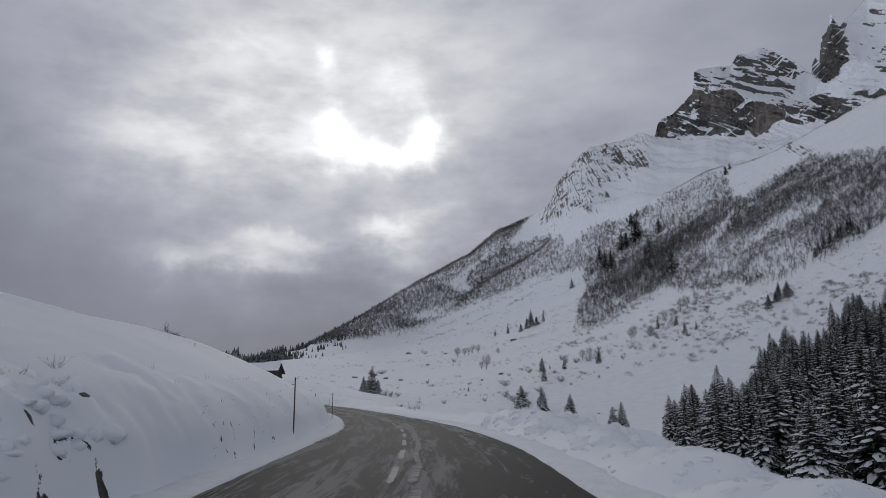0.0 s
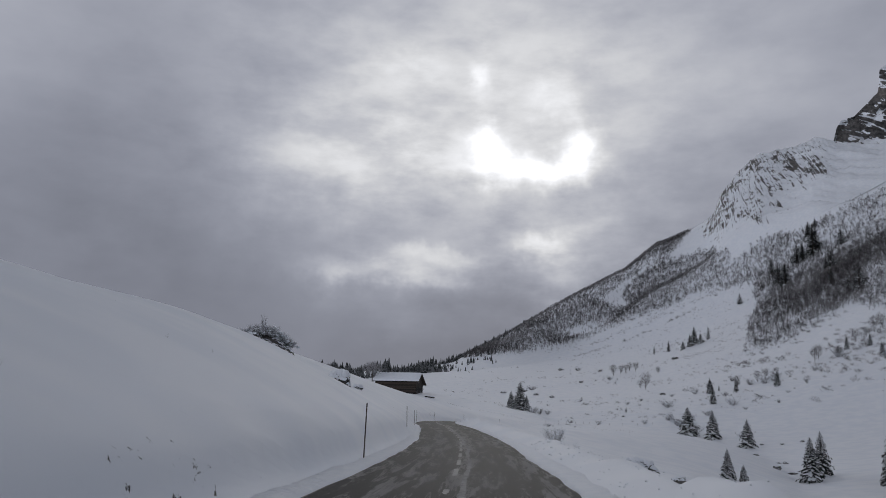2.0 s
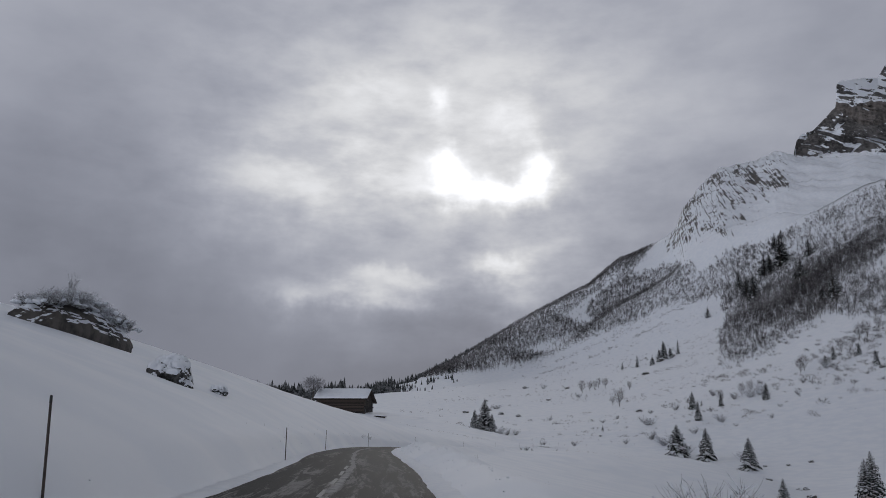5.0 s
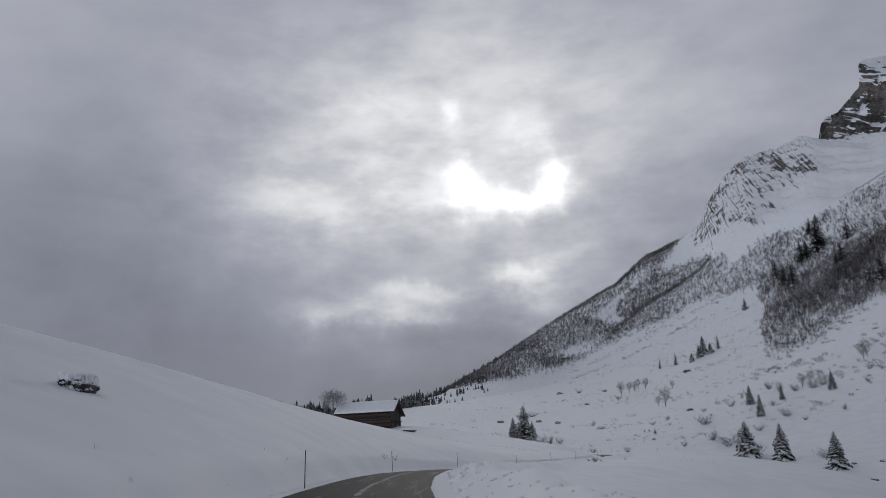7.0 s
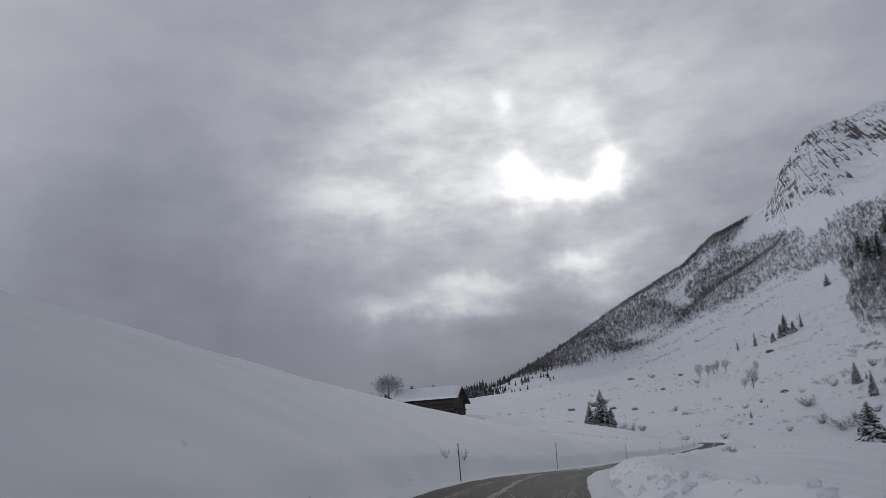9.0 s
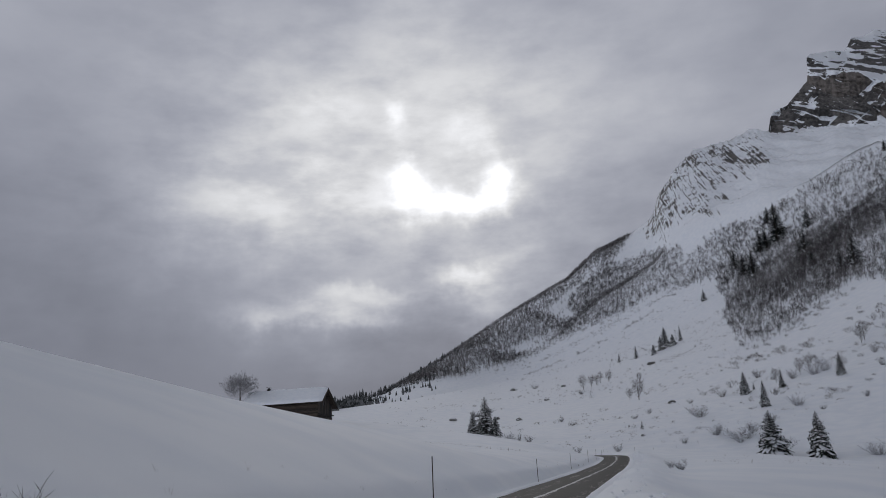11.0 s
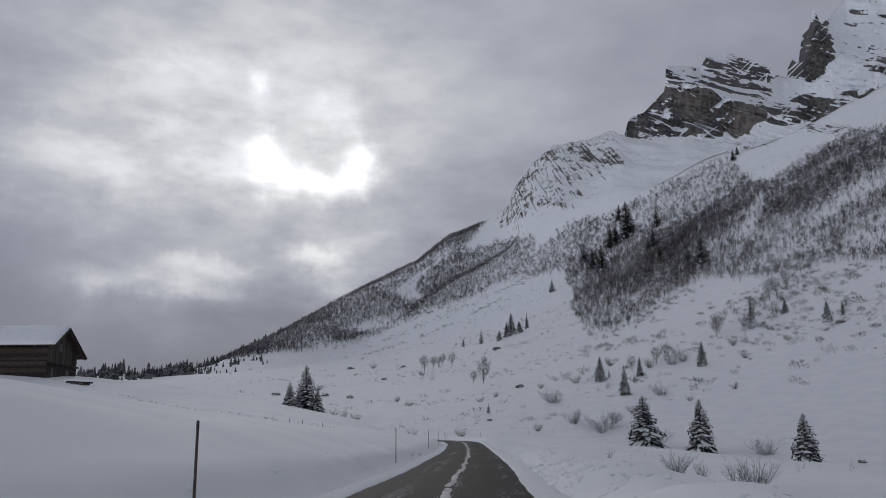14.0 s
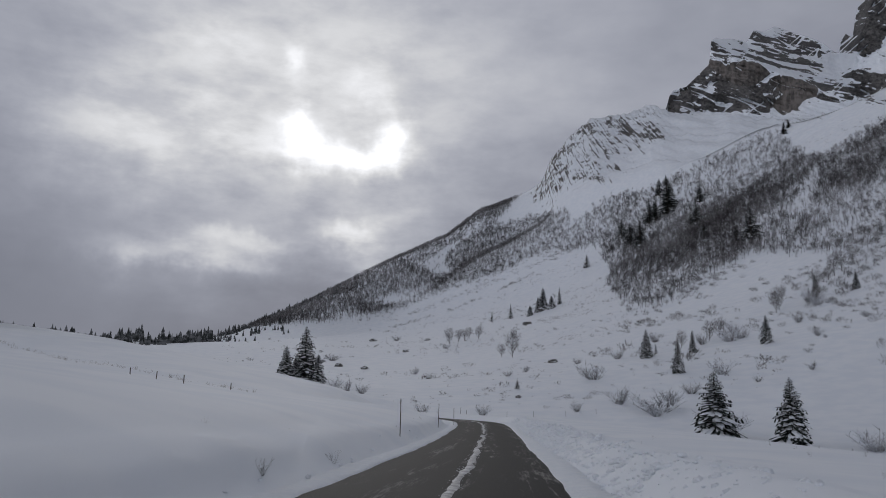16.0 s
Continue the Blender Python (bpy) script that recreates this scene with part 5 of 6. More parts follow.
def tree_kind(seed, height, label):
    base = new("bare_tree")
    v, q = tube([(0, 0, -0.5, height * 0.016), (0.01 * height, 0, height * 0.35, height * 0.012), (0, 0.01 * height, height * 0.62, height * 0.006)], 7)
    sheet("trunk", v, q, BARK, base)
    rnd = random.Random(seed)
    v, f, sv, sf = [], [], [], []
    for k in range(9):
        a, b, c, d = twig_mesh(seed * 20 + k, height * 0.42, 1.1, 2, 3, height * 0.0055, 0.75)
        off = np.array((0, 0, height * (0.2 + 0.4 * k / 9)))
        f.extend(tuple(i + len(v) for i in q2) for q2 in b)
        v.extend(tuple(np.array(p) + off) for p in a)
        sf.extend(tuple(i + len(sv) for i in q2) for q2 in d)
        sv.extend(tuple(np.array(p) + off) for p in c)
    crown = sheet("branch_crown", v, f, TWIG, base, False)
    g = np.random.default_rng(seed)
    n = 430
    d = g.normal(0, 1, (n, 3))
    d /= np.linalg.norm(d, axis=1)[:, None]
    p = d * g.uniform(0.2, 1, (n, 1)) ** 0.5 * (0.3 * height, 0.3 * height, 0.37 * height) * (0.85 + 0.2 * np.sin(d @ (5.0, 3.0, 4.0)))[:, None] + (0, 0, 0.6 * height)
    way = d * 0.5 + (0, 0, 0.6) + g.normal(0, 0.25, (n, 3))
    side = np.cross(way, g.normal(0, 1, (n, 3)))
    side *= (0.0045 * height / np.linalg.norm(side, axis=1))[:, None]
    tagged(sheet("twig_haze", np.stack([p - side, p + side, p + way * 0.11 * height], 1).reshape(-1, 3), np.arange(n * 3).reshape(-1, 3), TWIG, crown, False), kind="stuff")
    tagged(sheet("snow_load", sv, sf, SNOW, base, False), kind="stuff")
    return tagged(base, label, "bare tree", "bare trees on the slope")


FROST_WOOD = simple("rimed_branches", (0.16, 0.15, 0.15), (0.46, 0.46, 0.48), 3.0, 0.9, 0.0, per_island=0.8)
BUSHES = [
    bush_kind("bush", 1, 1.0, 0.8, 20, 3, 0.014, 1.0, "bare grey bush with a little snow on its twigs", "bush", TWIG),
    bush_kind("bush", 2, 1.0, 1.4, 20, 3, 0.014, 0.8, "wide arching bush half buried in snow", "bush", TWIG),
    bush_kind("bush", 3, 1.0, 1.0, 22, 3, 0.016, 1.0, "round bush dusted with snow", "bush", FROST_WOOD),
]
for k in BUSHES:
    tagged(k, group="bushes on the slopes")
TREES = [tree_kind(1, 10.0, "small bare tree on the snowy slope"), tree_kind(2, 10.0, "bare rounded tree among the snow")]
for n, k in enumerate(BUSHES + TREES):
    k.matrix_basis = pose(24 + 8 * n, -150, seat(24 + 8 * n, -150))


def grow_at(ob, x, y, h, unit, wide=1.0, sink=0.05):
    c = copy_thing(ob, pose(x, y, seat(x, y) - sink * h, 0, 0, (x * 53 + y * 29) % 360))
    c.scale = (h / unit * wide, h / unit * wide, h / unit)
    return c


for kind, x, y, h in ((0, 58.9, 733.0, 10), (1, 65.8, 740.0, 8), (0, 75.4, 761.0, 8), (1, 78.7, 742.0, 8.5), (0, 71.0, 752.0, 7), (1, 68.4, 587.0, 11), (0, 66.0, 600.0, 6), (0, 164.4, 541.0, 8), (1, 168.0, 545.0, 9), (0, 215.0, 579.0, 11), (1, 222.0, 584.0, 10), (0, 122.4, 511.0, 7), (1, 128.0, 515.0, 7), (0, 175.0, 530.0, 7), (0, 110.0, 506.0, 6), (1, 232.0, 590.0, 9), (0, 207.0, 571.0, 7), (1, 198.0, 566.0, 8), (0, 92.0, 700.0, 6)):
    grow_at(TREES[kind], x, y, h * 1.15, 10.0)
for kind, x, y, h, wide in (
    (1, 64.2, 457.3, 5.5, 1.0), (0, 84.9, 498.6, 3.2, 1.3), (0, 73.0, 503.5, 2.0, 1.4), (0, 45.8, 483.6, 1.8, 1.6), (0, 55.2, 501.5, 2.0, 1.5), (0, 22.3, 537.2, 2.2, 1.5), (0, 24.1, 505.5, 1.8, 1.7),
    (0, 58.6, 421.4, 3.8, 1.3), (1, 62.5, 409.0, 4.6, 1.5), (2, 66.0, 413.0, 4.2, 1.3), (2, 60.5, 405.0, 3.0, 1.3), (0, 69.5, 421.0, 2.4, 1.4),
    (2, 123.5, 498.7, 5.5, 1.2), (2, 129.0, 501.0, 4.5, 1.3), (0, 117.0, 505.0, 4.0, 1.3), (0, 153.1, 506.9, 3.0, 1.3), (0, 112.4, 434.2, 2.2, 1.2), (2, 80.6, 366.0, 3.6, 1.5), (2, 93.3, 443.0, 4.0, 1.3), (0, 77.3, 425.8, 2.8, 1.4), (2, 62.5, 381.0, 5.0, 1.3),
    (2, 175.1, 529.9, 6.0, 1.2), (0, 180.0, 545.0, 4.0, 1.3), (2, 135.1, 518.2, 4.0, 1.5), (0, 116.3, 545.3, 4.0, 1.4), (0, 53.0, 700.0, 3.0, 1.6), (0, 33.0, 850.0, 4.0, 1.6), (0, -17.0, 640.0, 4.0, 2.0), (0, -10.0, 655.0, 3.5, 2.0),
    (0, -16.5, 447.0, 4.0, 1.0), (0, -20.0, 446.0, 4.5, 0.9), (0, -24.0, 448.0, 3.8, 1.0), (2, -5.5, 448.0, 4.0, 1.1), (0, -2.0, 446.0, 3.5, 1.0), (0, 2.0, 447.0, 2.5, 1.2), (1, -38.0, 452.0, 3.0, 1.4), (1, -43.0, 455.0, 2.6, 1.5),
    (0, 47.0, 415.0, 2.0, 1.2), (0, 96.0, 430.0, 1.6, 1.3), (0, 137.0, 470.0, 2.2, 1.5), (0, 160.0, 480.0, 1.8, 1.6), (0, 172.0, 475.0, 1.6, 2.0), (0, 25.0, 404.0, 2.2, 1.2), (0, 12.0, 392.0, 2.2, 1.1),
):
    grow_at(BUSHES[kind], x, y, h, 1.0, wide)

# the rimed tree behind the chalet
def rimed_tree(x, y, z, high, wide):
    """A round crown of fine frosted twigs over a short trunk."""
    base = new("rimed_tree")
    v, q = tube([(0, 0, -1.0, 0.22), (0.1, 0, high * 0.4, 0.16), (0, 0.1, high * 0.7, 0.06)], 7)
    sheet("trunk", v, q, BARK, base)
    r = np.random.default_rng(int(high * 10))
    n = 3400
    d = r.normal(0, 1, (n, 3))
    d /= np.linalg.norm(d, axis=1)[:, None]
    f = r.uniform(0.15, 1.0, n) ** 0.6 * (0.8 + 0.25 * np.sin(d @ np.array((5.0, 3.0, 4.0))) * np.cos(d @ np.array((-4.0, 6.0, 3.0))))
    p = d * f[:, None] * np.array((wide / 2, wide / 2, high * 0.36)) + np.array((0, 0, high * 0.62))
    lift = d * 0.5 + np.array((0, 0, 0.55)) + r.normal(0, 0.25, (n, 3))
    tip = p + lift * r.uniform(0.5, 1.0, n)[:, None]
    side = np.cross(lift, r.normal(0, 1, (n, 3)))
    side *= (0.045 / np.linalg.norm(side, axis=1))[:, None]
    sheet("branch_crown", np.stack([p - side, p + side, tip], 1).reshape(-1, 3), np.arange(n * 3).reshape(-1, 3), FROST_WOOD, base, False)
    base.matrix_basis = pose(x, y, z)
    return tagged(base, "round frost-covered tree behind the chalet", "tree")


rimed_tree(-69.0, 348.0, 11.2, 9.0, 9.5)
rimed_tree(-63.5, 353.0, 9.6, 5.5, 6.0)

# bushes beside the road
for seed, x, y, h, sp, stems, up in ((31, 2.2, 89.2, 1.45, 0.75, 56, 1.0), (32, 3.3, 88.2, 0.8, 1.2, 44, 0.7), (33, 2.3, 236.6, 0.7, 1.1, 34, 0.9), (34, 2.0, 231.8, 0.8, 1.2, 42, 0.9), (35, 1.0, 230.8, 0.5, 1.1, 18, 0.9), (36, 3.2, 236.9, 0.55, 1.0, 16, 1.0), (37, -2.5, 263.9, 0.36, 0.7, 10, 1.2), (38, -1.3, 269.4, 0.36, 0.9, 9, 0.9), (39, 9.5, 262.0, 0.8, 1.0, 9, 1.0), (40, -4.7, 10.2, 0.3, 1.3, 12, 0.6), (41, -4.5, 10.9, 0.26, 1.3, 10, 0.6), (42, -4.9, 11.9, 0.28, 1.2, 10, 0.7), (43, -19.0, 171.0, 0.55, 0.9, 10, 1.0), (44, -18.8, 174.5, 0.6, 0.9, 10, 1.0)):
    ob = bush_kind("roadside_bush", seed, h, sp, stems, 2, min(0.009, 0.012 * h), up, "bare thin-stemmed bush in the snow beside the road", "bush", TWIG)
    ob.matrix_basis = pose(x, y, seat(x, y) - 0.05)


# ---- rocks ----
def boulder(name, size, seed, mat, lumps=0.25, sharp=1.0, detail=4):
    """A rough block, flattened below."""
    bm = bmesh.new()
    bmesh.ops.create_icosphere(bm, subdivisions=detail, radius=1.0)
    off = Vector((seed * 7.1, seed * 3.3, seed))
    for v in bm.verts:
        p = v.co.copy()
        p = Vector([math.copysign(abs(c) ** (0.55 if sharp else 1.0), c) for c in p])
        n = noise.fractal(p * 1.3 + off, 0.9, 2.0, 5)
        crack = abs(noise.noise(p * 2.6 + off * 2))
        p *= 1 + lumps * n - 0.12 * sharp * (1 - min(1, crack * 6))
        v.co = Vector((p.x * size[0], p.y * size[1], p.z * size[2]))
    return part(name, bm, mat, None, "", False)


def snow_cap(name, rock, raise_by, parent, limit=0.45, seed=0):
    """Snow lying on the upward faces of a rock."""
    bm = bmesh.new()
    bm.from_mesh(rock.data)
    bm.normal_update()
    drop = [f for f in bm.faces if f.normal.z + 0.35 * noise.noise(f.calc_center_median() * 0.9 + Vector((seed, 0, 0))) < limit]
    bmesh.ops.delete(bm, geom=drop, context="FACES")
    bm.normal_update()
    for v in bm.verts:
        edge = any(len(e.link_faces) < 2 for e in v.link_edges)
        v.co += v.normal * 0.02 + Vector((0, 0, 0.01 if edge else raise_by * (0.8 + 0.4 * noise.noise(v.co * 1.5))))
    return part(name, bm, SNOW, parent, "", True)


def snowy_rock(name, dark_tone, light_tone, scale, cover):
    """Rock with fluted stains; snow holds where the surface lies flat enough."""
    m, t, b, (put, mth, nse, rmp, mixc, mapp) = material(name)
    v = place(t)
    n = mth("ADD", mth("MULTIPLY", nse(v, scale, 6.0, 0.65), 0.5), mth("MULTIPLY", nse(mapp(v, (2.2, 2.2, 0.35)), scale, 5.0, 0.6), 0.5))
    z = t.nodes.new("ShaderNodeSeparateXYZ")
    t.links.new(t.nodes.new("ShaderNodeNewGeometry").outputs["Normal"], z.inputs[0])
    lies = mth("ADD", z.outputs[2], mth("MULTIPLY", mth("SUBTRACT", nse(v, 2.6, 5.0, 0.65), 0.5), 0.9))
    t.links.new(mixc(rmp(lies, cover, cover + 0.08), mixc(rmp(n, 0.36, 0.64), dark_tone, light_tone), (0.79, 0.82, 0.865)), b.inputs["Base Color"])
    b.inputs["Roughness"].default_value = 0.88
    bump(t, b, n, 0.7, 0.25)
    return m


def rock_thing(name, x, y, z, size, seed, turn, label, cap=0.15, limit=0.45, tilt=(0, 0), lumps=0.25, mat=None):
    base = new(name)
    body_part = boulder("stone_body", size, seed, mat or STONE, lumps, 1.0 if size[0] > 2.5 and size[1] > 5 else 0, 5 if mat else 4)
    body_part.parent = base
    snow_cap("snow_cover", body_part, cap, base, limit, seed)
    base.matrix_basis = pose(x, y, z, tilt[0], tilt[1], turn)
    return tagged(base, label, "rock")


oz = seat(-38.6, 139.0)
OUTCROP_ROCK = snowy_rock("fluted_dark_rock", (0.02, 0.019, 0.018), (0.105, 0.094, 0.083), 0.6, 0.62)
BOULDER_ROCK = snowy_rock("snowed_boulder_rock", (0.022, 0.022, 0.022), (0.11, 0.105, 0.098), 1.1, 0.3)
outcrop = rock_thing("rock_outcrop", -38.7, 139.2, oz - 0.45, (2.4, 6.9, 2.75), 3, -12, "large dark rock outcrop with snowy scrub on top", 0.2, 0.66, (-5, 0), 0.13, OUTCROP_ROCK)
rock_thing("boulder", -23.9, 125.2, seat(-23.9, 125.2) + 0.2, (1.4, 2.3, 1.25), 7, 20, "grey boulder mostly covered by snow on the slope", 0.22, 0.25, (0, 12), 0.3, BOULDER_ROCK)
rock_thing("stone_slab", -23.2, 132.8, seat(-23.2, 132.8) + 0.08, (0.62, 1.2, 0.36), 9, 14, "flat snow-capped stone slab lying on the slope", 0.26, 0.2, mat=BOULDER_ROCK)
rock_thing("boulder", 9.2, 96.9, -4.0, (1.5, 1.3, 0.95), 12, 30, "dark angular boulder under a snow cap below the road", 0.25, 0.4, (0, 12), 0.35, BOULDER_ROCK)
for n, (x, y, s) in enumerate(((119.0, 782.0, 3.2), (150.0, 872.0, 4.0), (161.0, 876.0, 3.5), (16.8, 893.0, 3.4), (71.0, 528.3, 2.2), (39.2, 437.6, 0.9), (-15.0, 640.0, 2.6), (-6.0, 600.0, 2.4), (5.0, 575.0, 1.8), (178.0, 385.0, 2.6), (182.0, 480.0, 1.8), (98.0, 352.0, 1.0), (90.0, 350.0, 0.9), (83.0, 352.0, 0.8), (72.0, 290.0, 1.2), (75.0, 293.0, 1.0), (68.0, 300.0, 0.9), (60.5, 249.0, 1.3), (64.5, 249.5, 1.1), (4.3, 45.3, 0.16), (4.7, 43.7, 0.14), (-30.0, 620.0, 2.2), (30.0, 700.0, 2.0), (52.0, 800.0, 2.4))):
    rock_thing("stone", x, y, seat(x, y) + 0.1 * s, (s * 0.9, s * 0.75, s * 0.5), 20 + n, (n * 67) % 180, "dark stone breaking through the snowy meadow", 0.06 * s, 0.62, (0, 0), 0.45)

# snowy scrub on the outcrop
oc = random.Random(8)
for k in range(64):
    yy = oc.uniform(-6.0, 5.6)
    p = outcrop.matrix_basis @ Vector((oc.uniform(-1.2, 2.0), yy, 2.75 - 0.022 * yy * yy))
    c = copy_thing(BUSHES[2 if k % 4 else 0], pose(p.x, p.y, p.z - 0.25, 0, 0, oc.uniform(0, 360)))
    h = oc.uniform(0.7, 1.3) * (1.25 - 0.02 * abs(yy + 1) ** 2)
    c.scale = (h * 1.3, h * 1.3, h)
# cushions of snow caught in that scrub
bm = bmesh.new()
for _ in range(150):
    yy = oc.uniform(-6.2, 5.8)
    up = 2.65 - 0.022 * yy * yy + oc.uniform(0, 1.0) * max(0.1, 1 - abs(yy + 1) / 6)
    bmesh.ops.create_icosphere(bm, subdivisions=2, radius=1.0, matrix=pose(oc.uniform(-1.3, 2.1), yy, up, oc.uniform(-20, 20), oc.uniform(-20, 20), 0) @ Matrix.Diagonal((oc.uniform(0.14, 0.36), oc.uniform(0.16, 0.45), oc.uniform(0.07, 0.16), 1)))
for v in bm.verts:
    v.co += Vector((noise.noise(v.co * 4), noise.noise(v.co * 4 + Vector((5, 0, 0))), noise.noise(v.co * 4 + Vector((0, 7, 0))))) * 0.12
tagged(part("snow_cushion", bm, SNOW, outcrop, "", True), kind="stuff")
p = outcrop.matrix_basis @ Vector((0, -1.2, 3.2))
c = copy_thing(BUSHES[0], pose(p.x, p.y, p.z))
c.scale = (0.9, 0.9, 2.4)


# ---- the chalet ----
def chalet():
    base = new("chalet")
    tagged(base, "dark weathered timber chalet with a thick snow-covered roof", "house")
    length, top, floor_z = 17.0, 8.9, -2.5
    near, back = 4.6, 7.4   # the ridge stands off the middle
    sides = {-1: (near + 0.9, 5.6), 1: (back + 1.2, 4.6)}   # run to the eaves, and their height
    half, shift = (near + back) / 2, (back - near) / 2
    low_eave = 4.6
    # long walls of round-edged logs
    def wall(name, y, x0, x1, z0, z1, out, mat, label):
        w = bmesh.new()
        box(w, (x1 - x0, 0.16, z1 - z0), pose((x0 + x1) / 2, y - out * 0.1, (z0 + z1) / 2))
        core = part(name, w, mat, base, label)
        rows = int((z1 - z0) / 0.32)
        for i in range(rows):
            b = bmesh.new()
            box(b, (x1 - x0, 0.14, 0.30), pose((x0 + x1) / 2, y, z0 + 0.16 + i * 0.32), 0.05)
            part("log", b, mat, core)
        return core

    wall("front_wall", -near, -length, 0, floor_z, 6.0, -1, WOOD_OLD, "long wall of dark logs")
    wall("back_wall", back, -length, 0, floor_z, 5.1, 1, WOOD_OLD, "")
    for x, out, name in ((0, 1, "gable_wall"), (-length, -1, "rear_gable_wall")):
        w = bmesh.new()
        box(w, (0.16, 2 * half, 5.0 - floor_z), pose(x - out * 0.1, shift, (5.0 + floor_z) / 2))
        core = part(name, w, WOOD_OLD, base, "gable of grey upright boards over dark logs" if out > 0 else "")
        for i in range(int((low_eave - 1.4 - floor_z) / 0.32)):
            b = bmesh.new()
            box(b, (0.14, 2 * half + 0.3, 0.30), pose(x, shift, floor_z + 0.16 + i * 0.32), 0.05)
            part("log", b, WOOD_OLD, core)
        count = 34
        for i in range(count):
            y = -near + (i + 0.5) * 2 * half / count
            run, eave = sides[-1 if y < 0 else 1]
            low, high = low_eave - 1.5, top - 0.15 - abs(y) * (top - eave) / run
            hole = out > 0 and -0.2 < y < 1.0
            for a, c in (((low, 5.2), (6.5, high)) if hole else ((low, high),)):
                if c - a < 0.1:
                    continue
                b = bmesh.new()
                box(b, (0.05, 2 * half / count - 0.025, c - a), pose(x + out * 0.06, y, (a + c) / 2 + 0.012 * (i % 3)))
                part("board", b, WOOD_GREY if out > 0 else WOOD_OLD, core)
        if out > 0:
            # a flat panel on the closed wall carries the opening's shade as colour
            b = bmesh.new()
            box(b, (0.04, 1.3, 1.4), pose(x - 0.02, 0.4, 5.85))
            part("window_opening", b, OPENING_SHADE, core, "dark panel painted as the shade in a square window opening")
            # two lower panels, dark in colour for the shade of openings
            for dy, w2 in ((-2.8, 1.0), (3.4, 1.2)):
                b = bmesh.new()
                box(b, (0.05, w2, 1.5), pose(x + 0.09, dy, 1.6))
                part("lower_window", b, OPENING_SHADE, core, "dark panel painted as the shade in a lower opening")
            b = bmesh.new()
            box(b, (0.5, 2 * half + 0.6, 0.22), pose(x + 0.2, shift, low_eave - 1.5), 0.03)
            part("beam", b, WOOD_OLD, core)
    # roof slabs with rafters under the overhang, and the snow on them
    x0, x1 = -length - 0.9, 1.3
    for side in (-1, 1):
        run, eave = sides[side]
        slope = math.atan2(top - eave, run)
        ln = math.hypot(run, top - eave)
        b = bmesh.new()
        box(b, (x1 - x0, ln, 0.2), pose((x0 + x1) / 2, side * run / 2, (top + eave) / 2 + 0.1, -side * math.degrees(slope), 0, 0), 0.02)
        slab = part("roof_slope", b, WOOD_OLD, base, "dark roof boards")
        b = bmesh.new()
        bmesh.ops.create_grid(b, x_segments=40, y_segments=14, size=0.5)
        m = pose((x0 + x1) / 2, side * run / 2, (top + eave) / 2 + 0.22, -side * math.degrees(slope), 0, 0)
        for v in b.verts:
            u, w = v.co.x, v.co.y
            rim = min(1.0, (0.5 - abs(u)) * 16, (0.5 - abs(w)) * 9) if w * side > 0 else min(1.0, (0.5 - abs(u)) * 16)
            rim = max(0.0, rim) ** 0.5
            v.co = m @ Vector((u * (x1 - x0 + 0.08), w * (ln + 0.06), 0.02 + 0.42 * rim * (1 + 0.12 * noise.noise(Vector((u * 9, w * 5, side))))))
        part("roof_snow", b, SNOW, slab, "thick smooth roof snow", True)
        for i in range(14):
            b = bmesh.new()
            box(b, (0.14, ln - 0.1, 0.16), pose(x0 + 0.3 + i * (x1 - x0 - 0.6) / 13, side * run / 2, (top + eave) / 2 - 0.09, -side * math.degrees(slope), 0, 0))
            part("rafter", b, WOOD_OLD, slab)
        b = bmesh.new()
        box(b, (0.07, ln, 0.34), pose(x1 + 0.03, side * run / 2, (top + eave) / 2 + 0.08, -side * math.degrees(slope), 0, 0))
        part("verge_board", b, WOOD_OLD, slab)
    b = bmesh.new()
    for dy in (-0.28, 0.28):
        box(b, (0.12, 0.12, 0.9), pose(-13.0, dy, top + 0.75))
    box(b, (0.75, 0.75, 1.1), pose(-13.0, 0, top + 0.35), 0.03)
    box(b, (0.9, 1.0, 0.1), pose(-13.0, 0, top + 1.22, 0, 8, 0))
    part("chimney", b, METAL_DARK, base, "dark metal chimney with a cap")
    return base


house = chalet()
house.matrix_basis = pose(-50.2, 350.8, 6.4, 0, 0, -4)

# stacked beams under snow beside the chalet
pile = new("beam_pile")
tagged(pile, "snow-covered pile of beams beside the chalet", "timber pile")
for k in range(4):
    b = bmesh.new()
    box(b, (4.6, 0.24, 0.24), pose(0.2 * k, 0.28 * (k % 2), 0.12 + 0.25 * (k // 2), 0, 0, 2 * k), 0.03)
    part("beam", b, WOOD_OLD, pile)
b = bmesh.new()
bmesh.ops.create_grid(b, x_segments=16, y_segments=6, size=0.5)
for v in b.verts:
    u, w = v.co.x, v.co.y
    v.co = Vector((0.3 + u * 4.8, 0.14 + w * 0.75, 0.5 + 0.22 * (max(0.0, min(1, (0.5 - abs(u)) * 10, (0.5 - abs(w)) * 4)) ** 0.5)))
part("snow_cover", b, SNOW, pile, "", True)
pile.matrix_basis = pose(-44.5, 341.0, seat(-44.5, 341.0) - 0.05, 0, 4, -35)


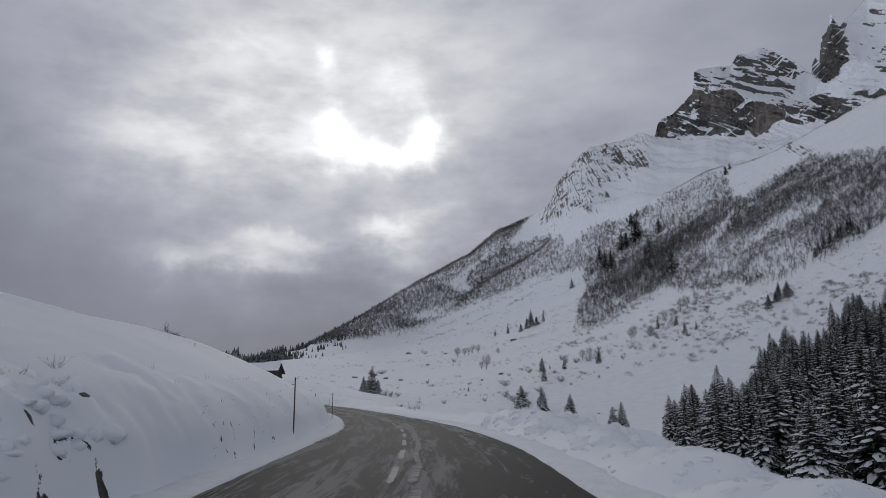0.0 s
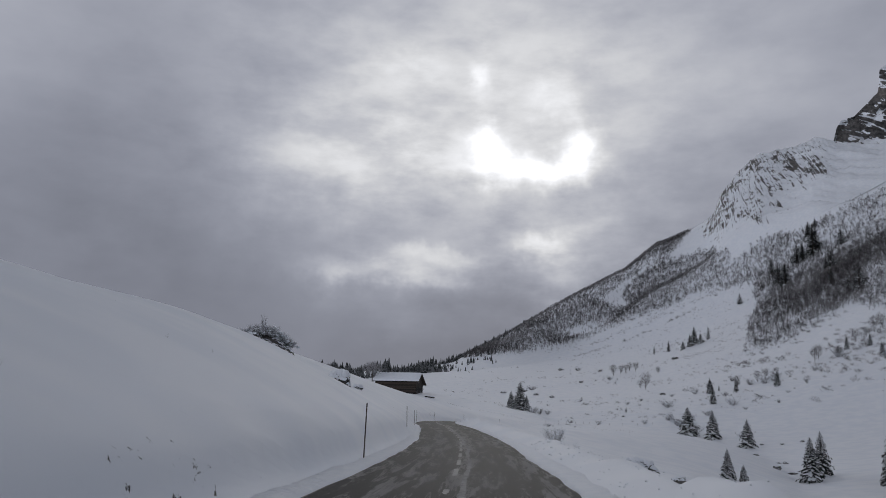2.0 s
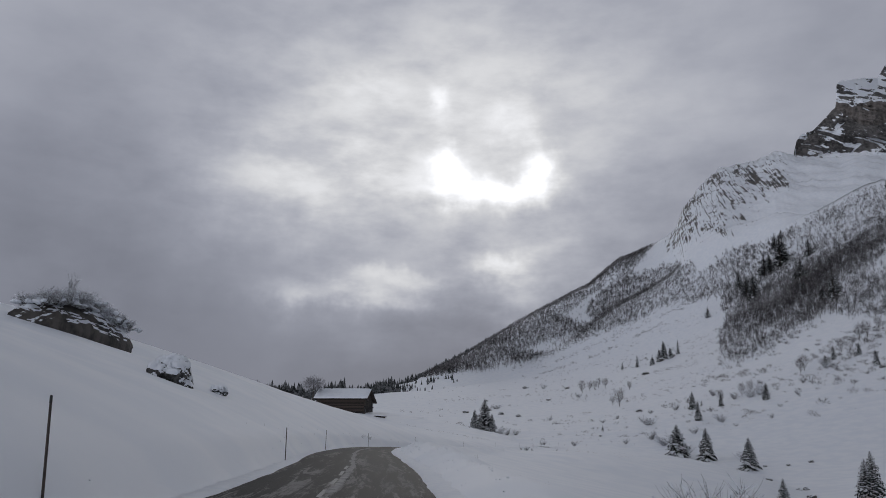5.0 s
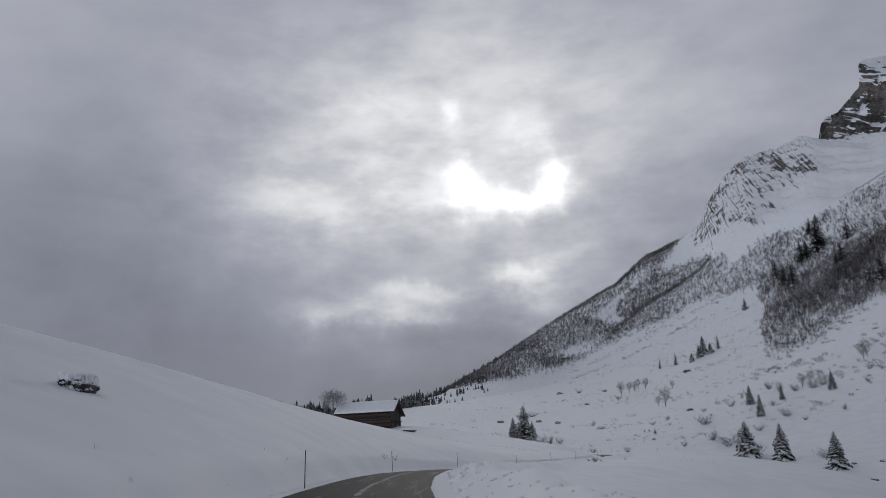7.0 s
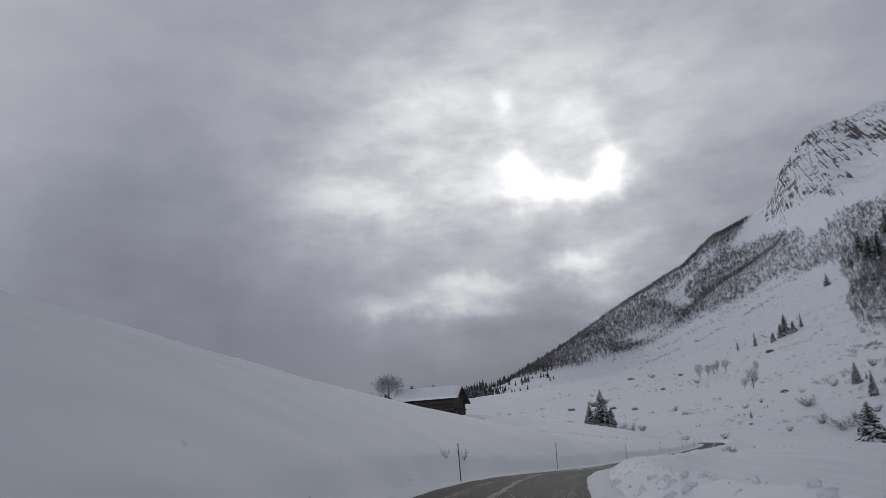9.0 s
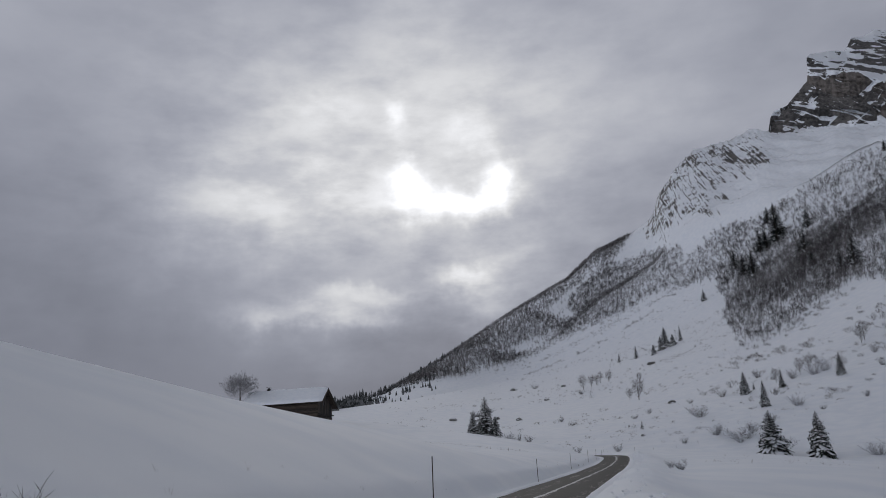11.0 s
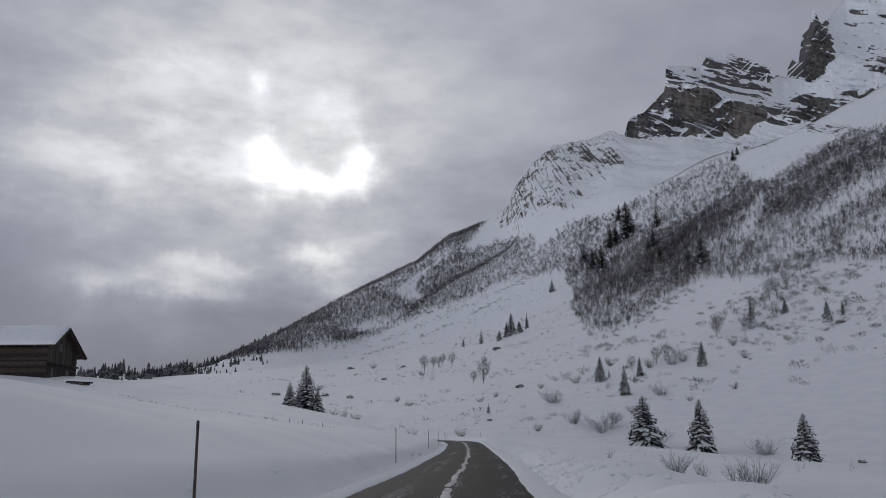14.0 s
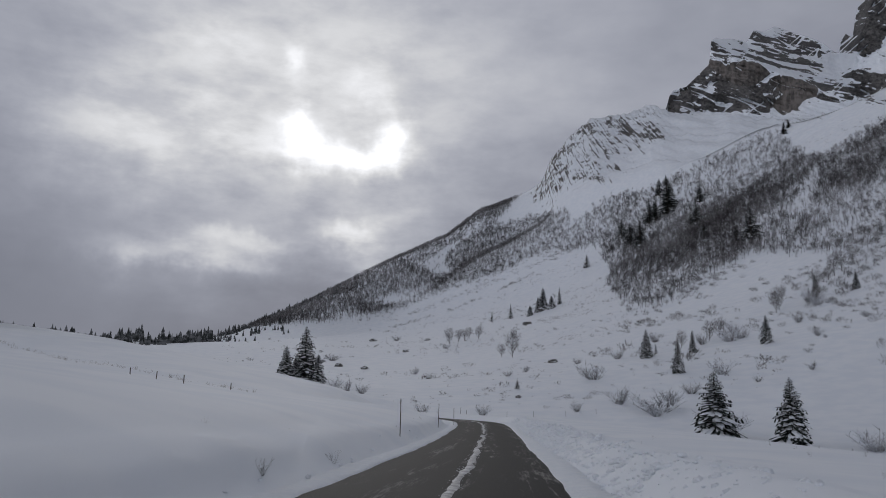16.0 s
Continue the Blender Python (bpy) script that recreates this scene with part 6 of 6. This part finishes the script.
# ---- stakes, grass, soil and clods ----
def stake(x, y, h, lean):
    base = new("stake")
    v, q = tube([(0, 0, -0.3, 0.028), (0, 0, h, 0.025), (0, 0, h + 0.02, 0.012)], 7)
    sheet("post", v, q, POLE_WOOD, base)
    sv, sq = tube([(0, 0, h + 0.015, 0.028), (0, 0, h + 0.04, 0.025), (0, 0, h + 0.05, 0.008)], 7)
    sheet("snow_tip", sv, sq, SNOW, base)
    base.matrix_basis = pose(x, y, seat(x, y), lean, lean * 0.7, 0)
    return tagged(base, "short dark wooden stake standing in the snow", "stake", "fence stakes")


stakes = random.Random(3)
for x, y, h in ((14.0, 385.0, 1.1), (20.5, 395.0, 1.0), (25.0, 402.0, 1.0), (30.0, 405.0, 1.1), (36.0, 408.0, 1.1), (43.0, 409.0, 1.1), (50.0, 411.0, 1.0), (17.0, 378.0, 1.2), (8.0, 390.0, 1.4),
                (-12.6, 293.0, 0.35), (-11.0, 292.0, 0.4), (-9.8, 293.0, 0.45), (-7.9, 297.0, 0.4)):
    stake(x, y, h, stakes.uniform(-5, 5))

# grass along an old track over the meadow
track = np.random.default_rng(81)
tx = np.interp(track.uniform(0, 1, 190), (0, 0.35, 0.7, 0.85, 1), (-36, -24, -15, -11, -6.5))
ty = np.interp(tx, (-36, -24, -15, -11, -6.5), (332, 319, 312.5, 305, 298)) + track.normal(0, 0.5, 190)
tufts("track_grass", tx, ty, track.uniform(0.12, 0.5, 190), GRASS, 82, 9, 0.016, 0.7, 0.3, "dry grass and twigs along an old snowed-in track", "grass")

rng = np.random.default_rng(9)


def beside(count, s0, s1, near, out, seed):
    r = np.random.default_rng(seed)
    s, o = r.uniform(s0, s1, count), r.uniform(near, out, count)
    pts = np.array([on_road(a, b)[:2] for a, b in zip(s, o)])
    return pts[:, 0], pts[:, 1]


for n, (count, s0, s1, a, b, hh) in enumerate(((46, 14, 48, -5.2, -3.7, 0.24), (36, 110, 200, -5.5, -3.7, 0.26), (36, 235, 330, -5.5, -3.6, 0.24), (60, 240, 300, 8, 26, 0.55), (25, 60, 130, 5, 12, 0.4), (14, 10, 60, -14, -6, 0.35))):
    gx, gy = beside(count, s0, s1, a, b, 40 + n)
    tufts("dry_grass", gx, gy, np.random.default_rng(60 + n).uniform(0.4, 1.2, count) * hh, GRASS, 70 + n, 6, 0.012, 0.5, 0.3, "thin dry grass stalks sticking out of the snow", "grass")

def clods(name, count, s0, s1, o0, o1, seed, small, large, label, detail=1, mat=SNOW_LOOSE, lift=0.0):
    """Lumps of ploughed snow thrown along the bank."""
    r = np.random.default_rng(seed)
    bm = bmesh.new()
    bmesh.ops.create_icosphere(bm, subdivisions=detail, radius=1.0)
    ball = np.array([v.co[:] for v in bm.verts])
    tri = np.array([[v.index for v in f.verts] for f in bm.faces])
    bm.free()
    gx, gy = beside(count, s0, s1, o0, o1, seed)
    gz = surface(gx, gy) + lift
    size = small + (large - small) * r.uniform(0, 1, count) ** 2.5
    vs, fs = [], []
    for i in range(count):
        p = ball * (1 + 0.22 * np.sin(ball @ r.uniform(-3, 3, (3, 3)) + r.uniform(0, 6, 3)) + 0.12 * np.sin(ball @ r.uniform(-8, 8, (3, 3)) + r.uniform(0, 6, 3)))
        p = p * size[i] * np.array((r.uniform(0.7, 1.3), r.uniform(0.7, 1.3), r.uniform(0.5, 0.8)))
        vs.append(p + (gx[i], gy[i], gz[i] - (0.15 if detail == 1 else 0.3) * size[i]))
        fs.append(tri + i * len(ball))
    ob = sheet(name, np.concatenate(vs), np.concatenate(fs), mat, None, True)
    return tagged(ob, label, "snow clods", kind="stuff")


clods("snow_clods", 330, 6, 34, 3.4, 6.5, 6, 0.04, 0.2, "loose clods of ploughed snow heaped on the bank")
clods("snow_heap", 150, 5, 24, 3.8, 5.2, 31, 0.08, 0.3, "rounded blocks of ploughed snow heaped on the bank", 2)
clods("snow_pillows", 80, 5.5, 11.2, -4.5, -3.4, 33, 0.07, 0.2, "soft snow pillows lying over the cut bank", 2, SNOW)
clods("snow_clods", 1500, 236, 305, 2.95, 4.5, 32, 0.03, 0.17, "dense rough clods along the ploughed road edge")
clods("snow_clods", 420, 205, 335, 2.9, 3.7, 1, 0.03, 0.12, "loose clods of ploughed snow along the road edge")
clods("snow_clods", 1500, 100, 335, 3.0, 5.0, 18, 0.03, 0.2, "rough clods thrown up by the plough beside the road")
clods("snow_clods", 260, 34, 70, 3.0, 5.6, 2, 0.02, 0.08, "loose clods of ploughed snow along the road edge")
clods("snow_clods", 200, 88, 160, 3.0, 5.0, 3, 0.03, 0.16, "loose clods of ploughed snow along the road edge")
clods("snow_clods", 240, 0, 300, -3.6, -2.7, 4, 0.02, 0.07, "small crumbs of snow on the verge")
clods("slush_crumbs", 900, 187, 345, -0.12, 0.32, 21, 0.012, 0.05, "crumbs of dirty slush along the road middle", 1, SLUSH, 0.15)

# slush thrown up along the middle of the road
for k, (s0, s1, off, half, thick) in enumerate(((3, 12, 0.42, 0.08, 0.012), (12.5, 40, 0.3, 0.075, 0.012), (41, 66, 0.25, 0.075, 0.012), (67, 92, 0.1, 0.11, 0.014), (93, 130, 0.15, 0.13, 0.016), (131, 186, 0.1, 0.13, 0.016), (187, 236.5, 0.1, 0.14, 0.016), (237, 300, 0.1, 0.13, 0.014), (302, 345, 0.05, 0.12, 0.014))):
    late = s0 > 186
    strip = ribbon("slush_ridge", s0, s1, off, half if late else half * 0.9, SLUSH if late else SALT_BAND, 200 + k, 0.1, 0.75, 0.012, thick * 0.1 if late else 0.0)
    tagged(strip, "dirty white slush ridge along the road middle", "slush")
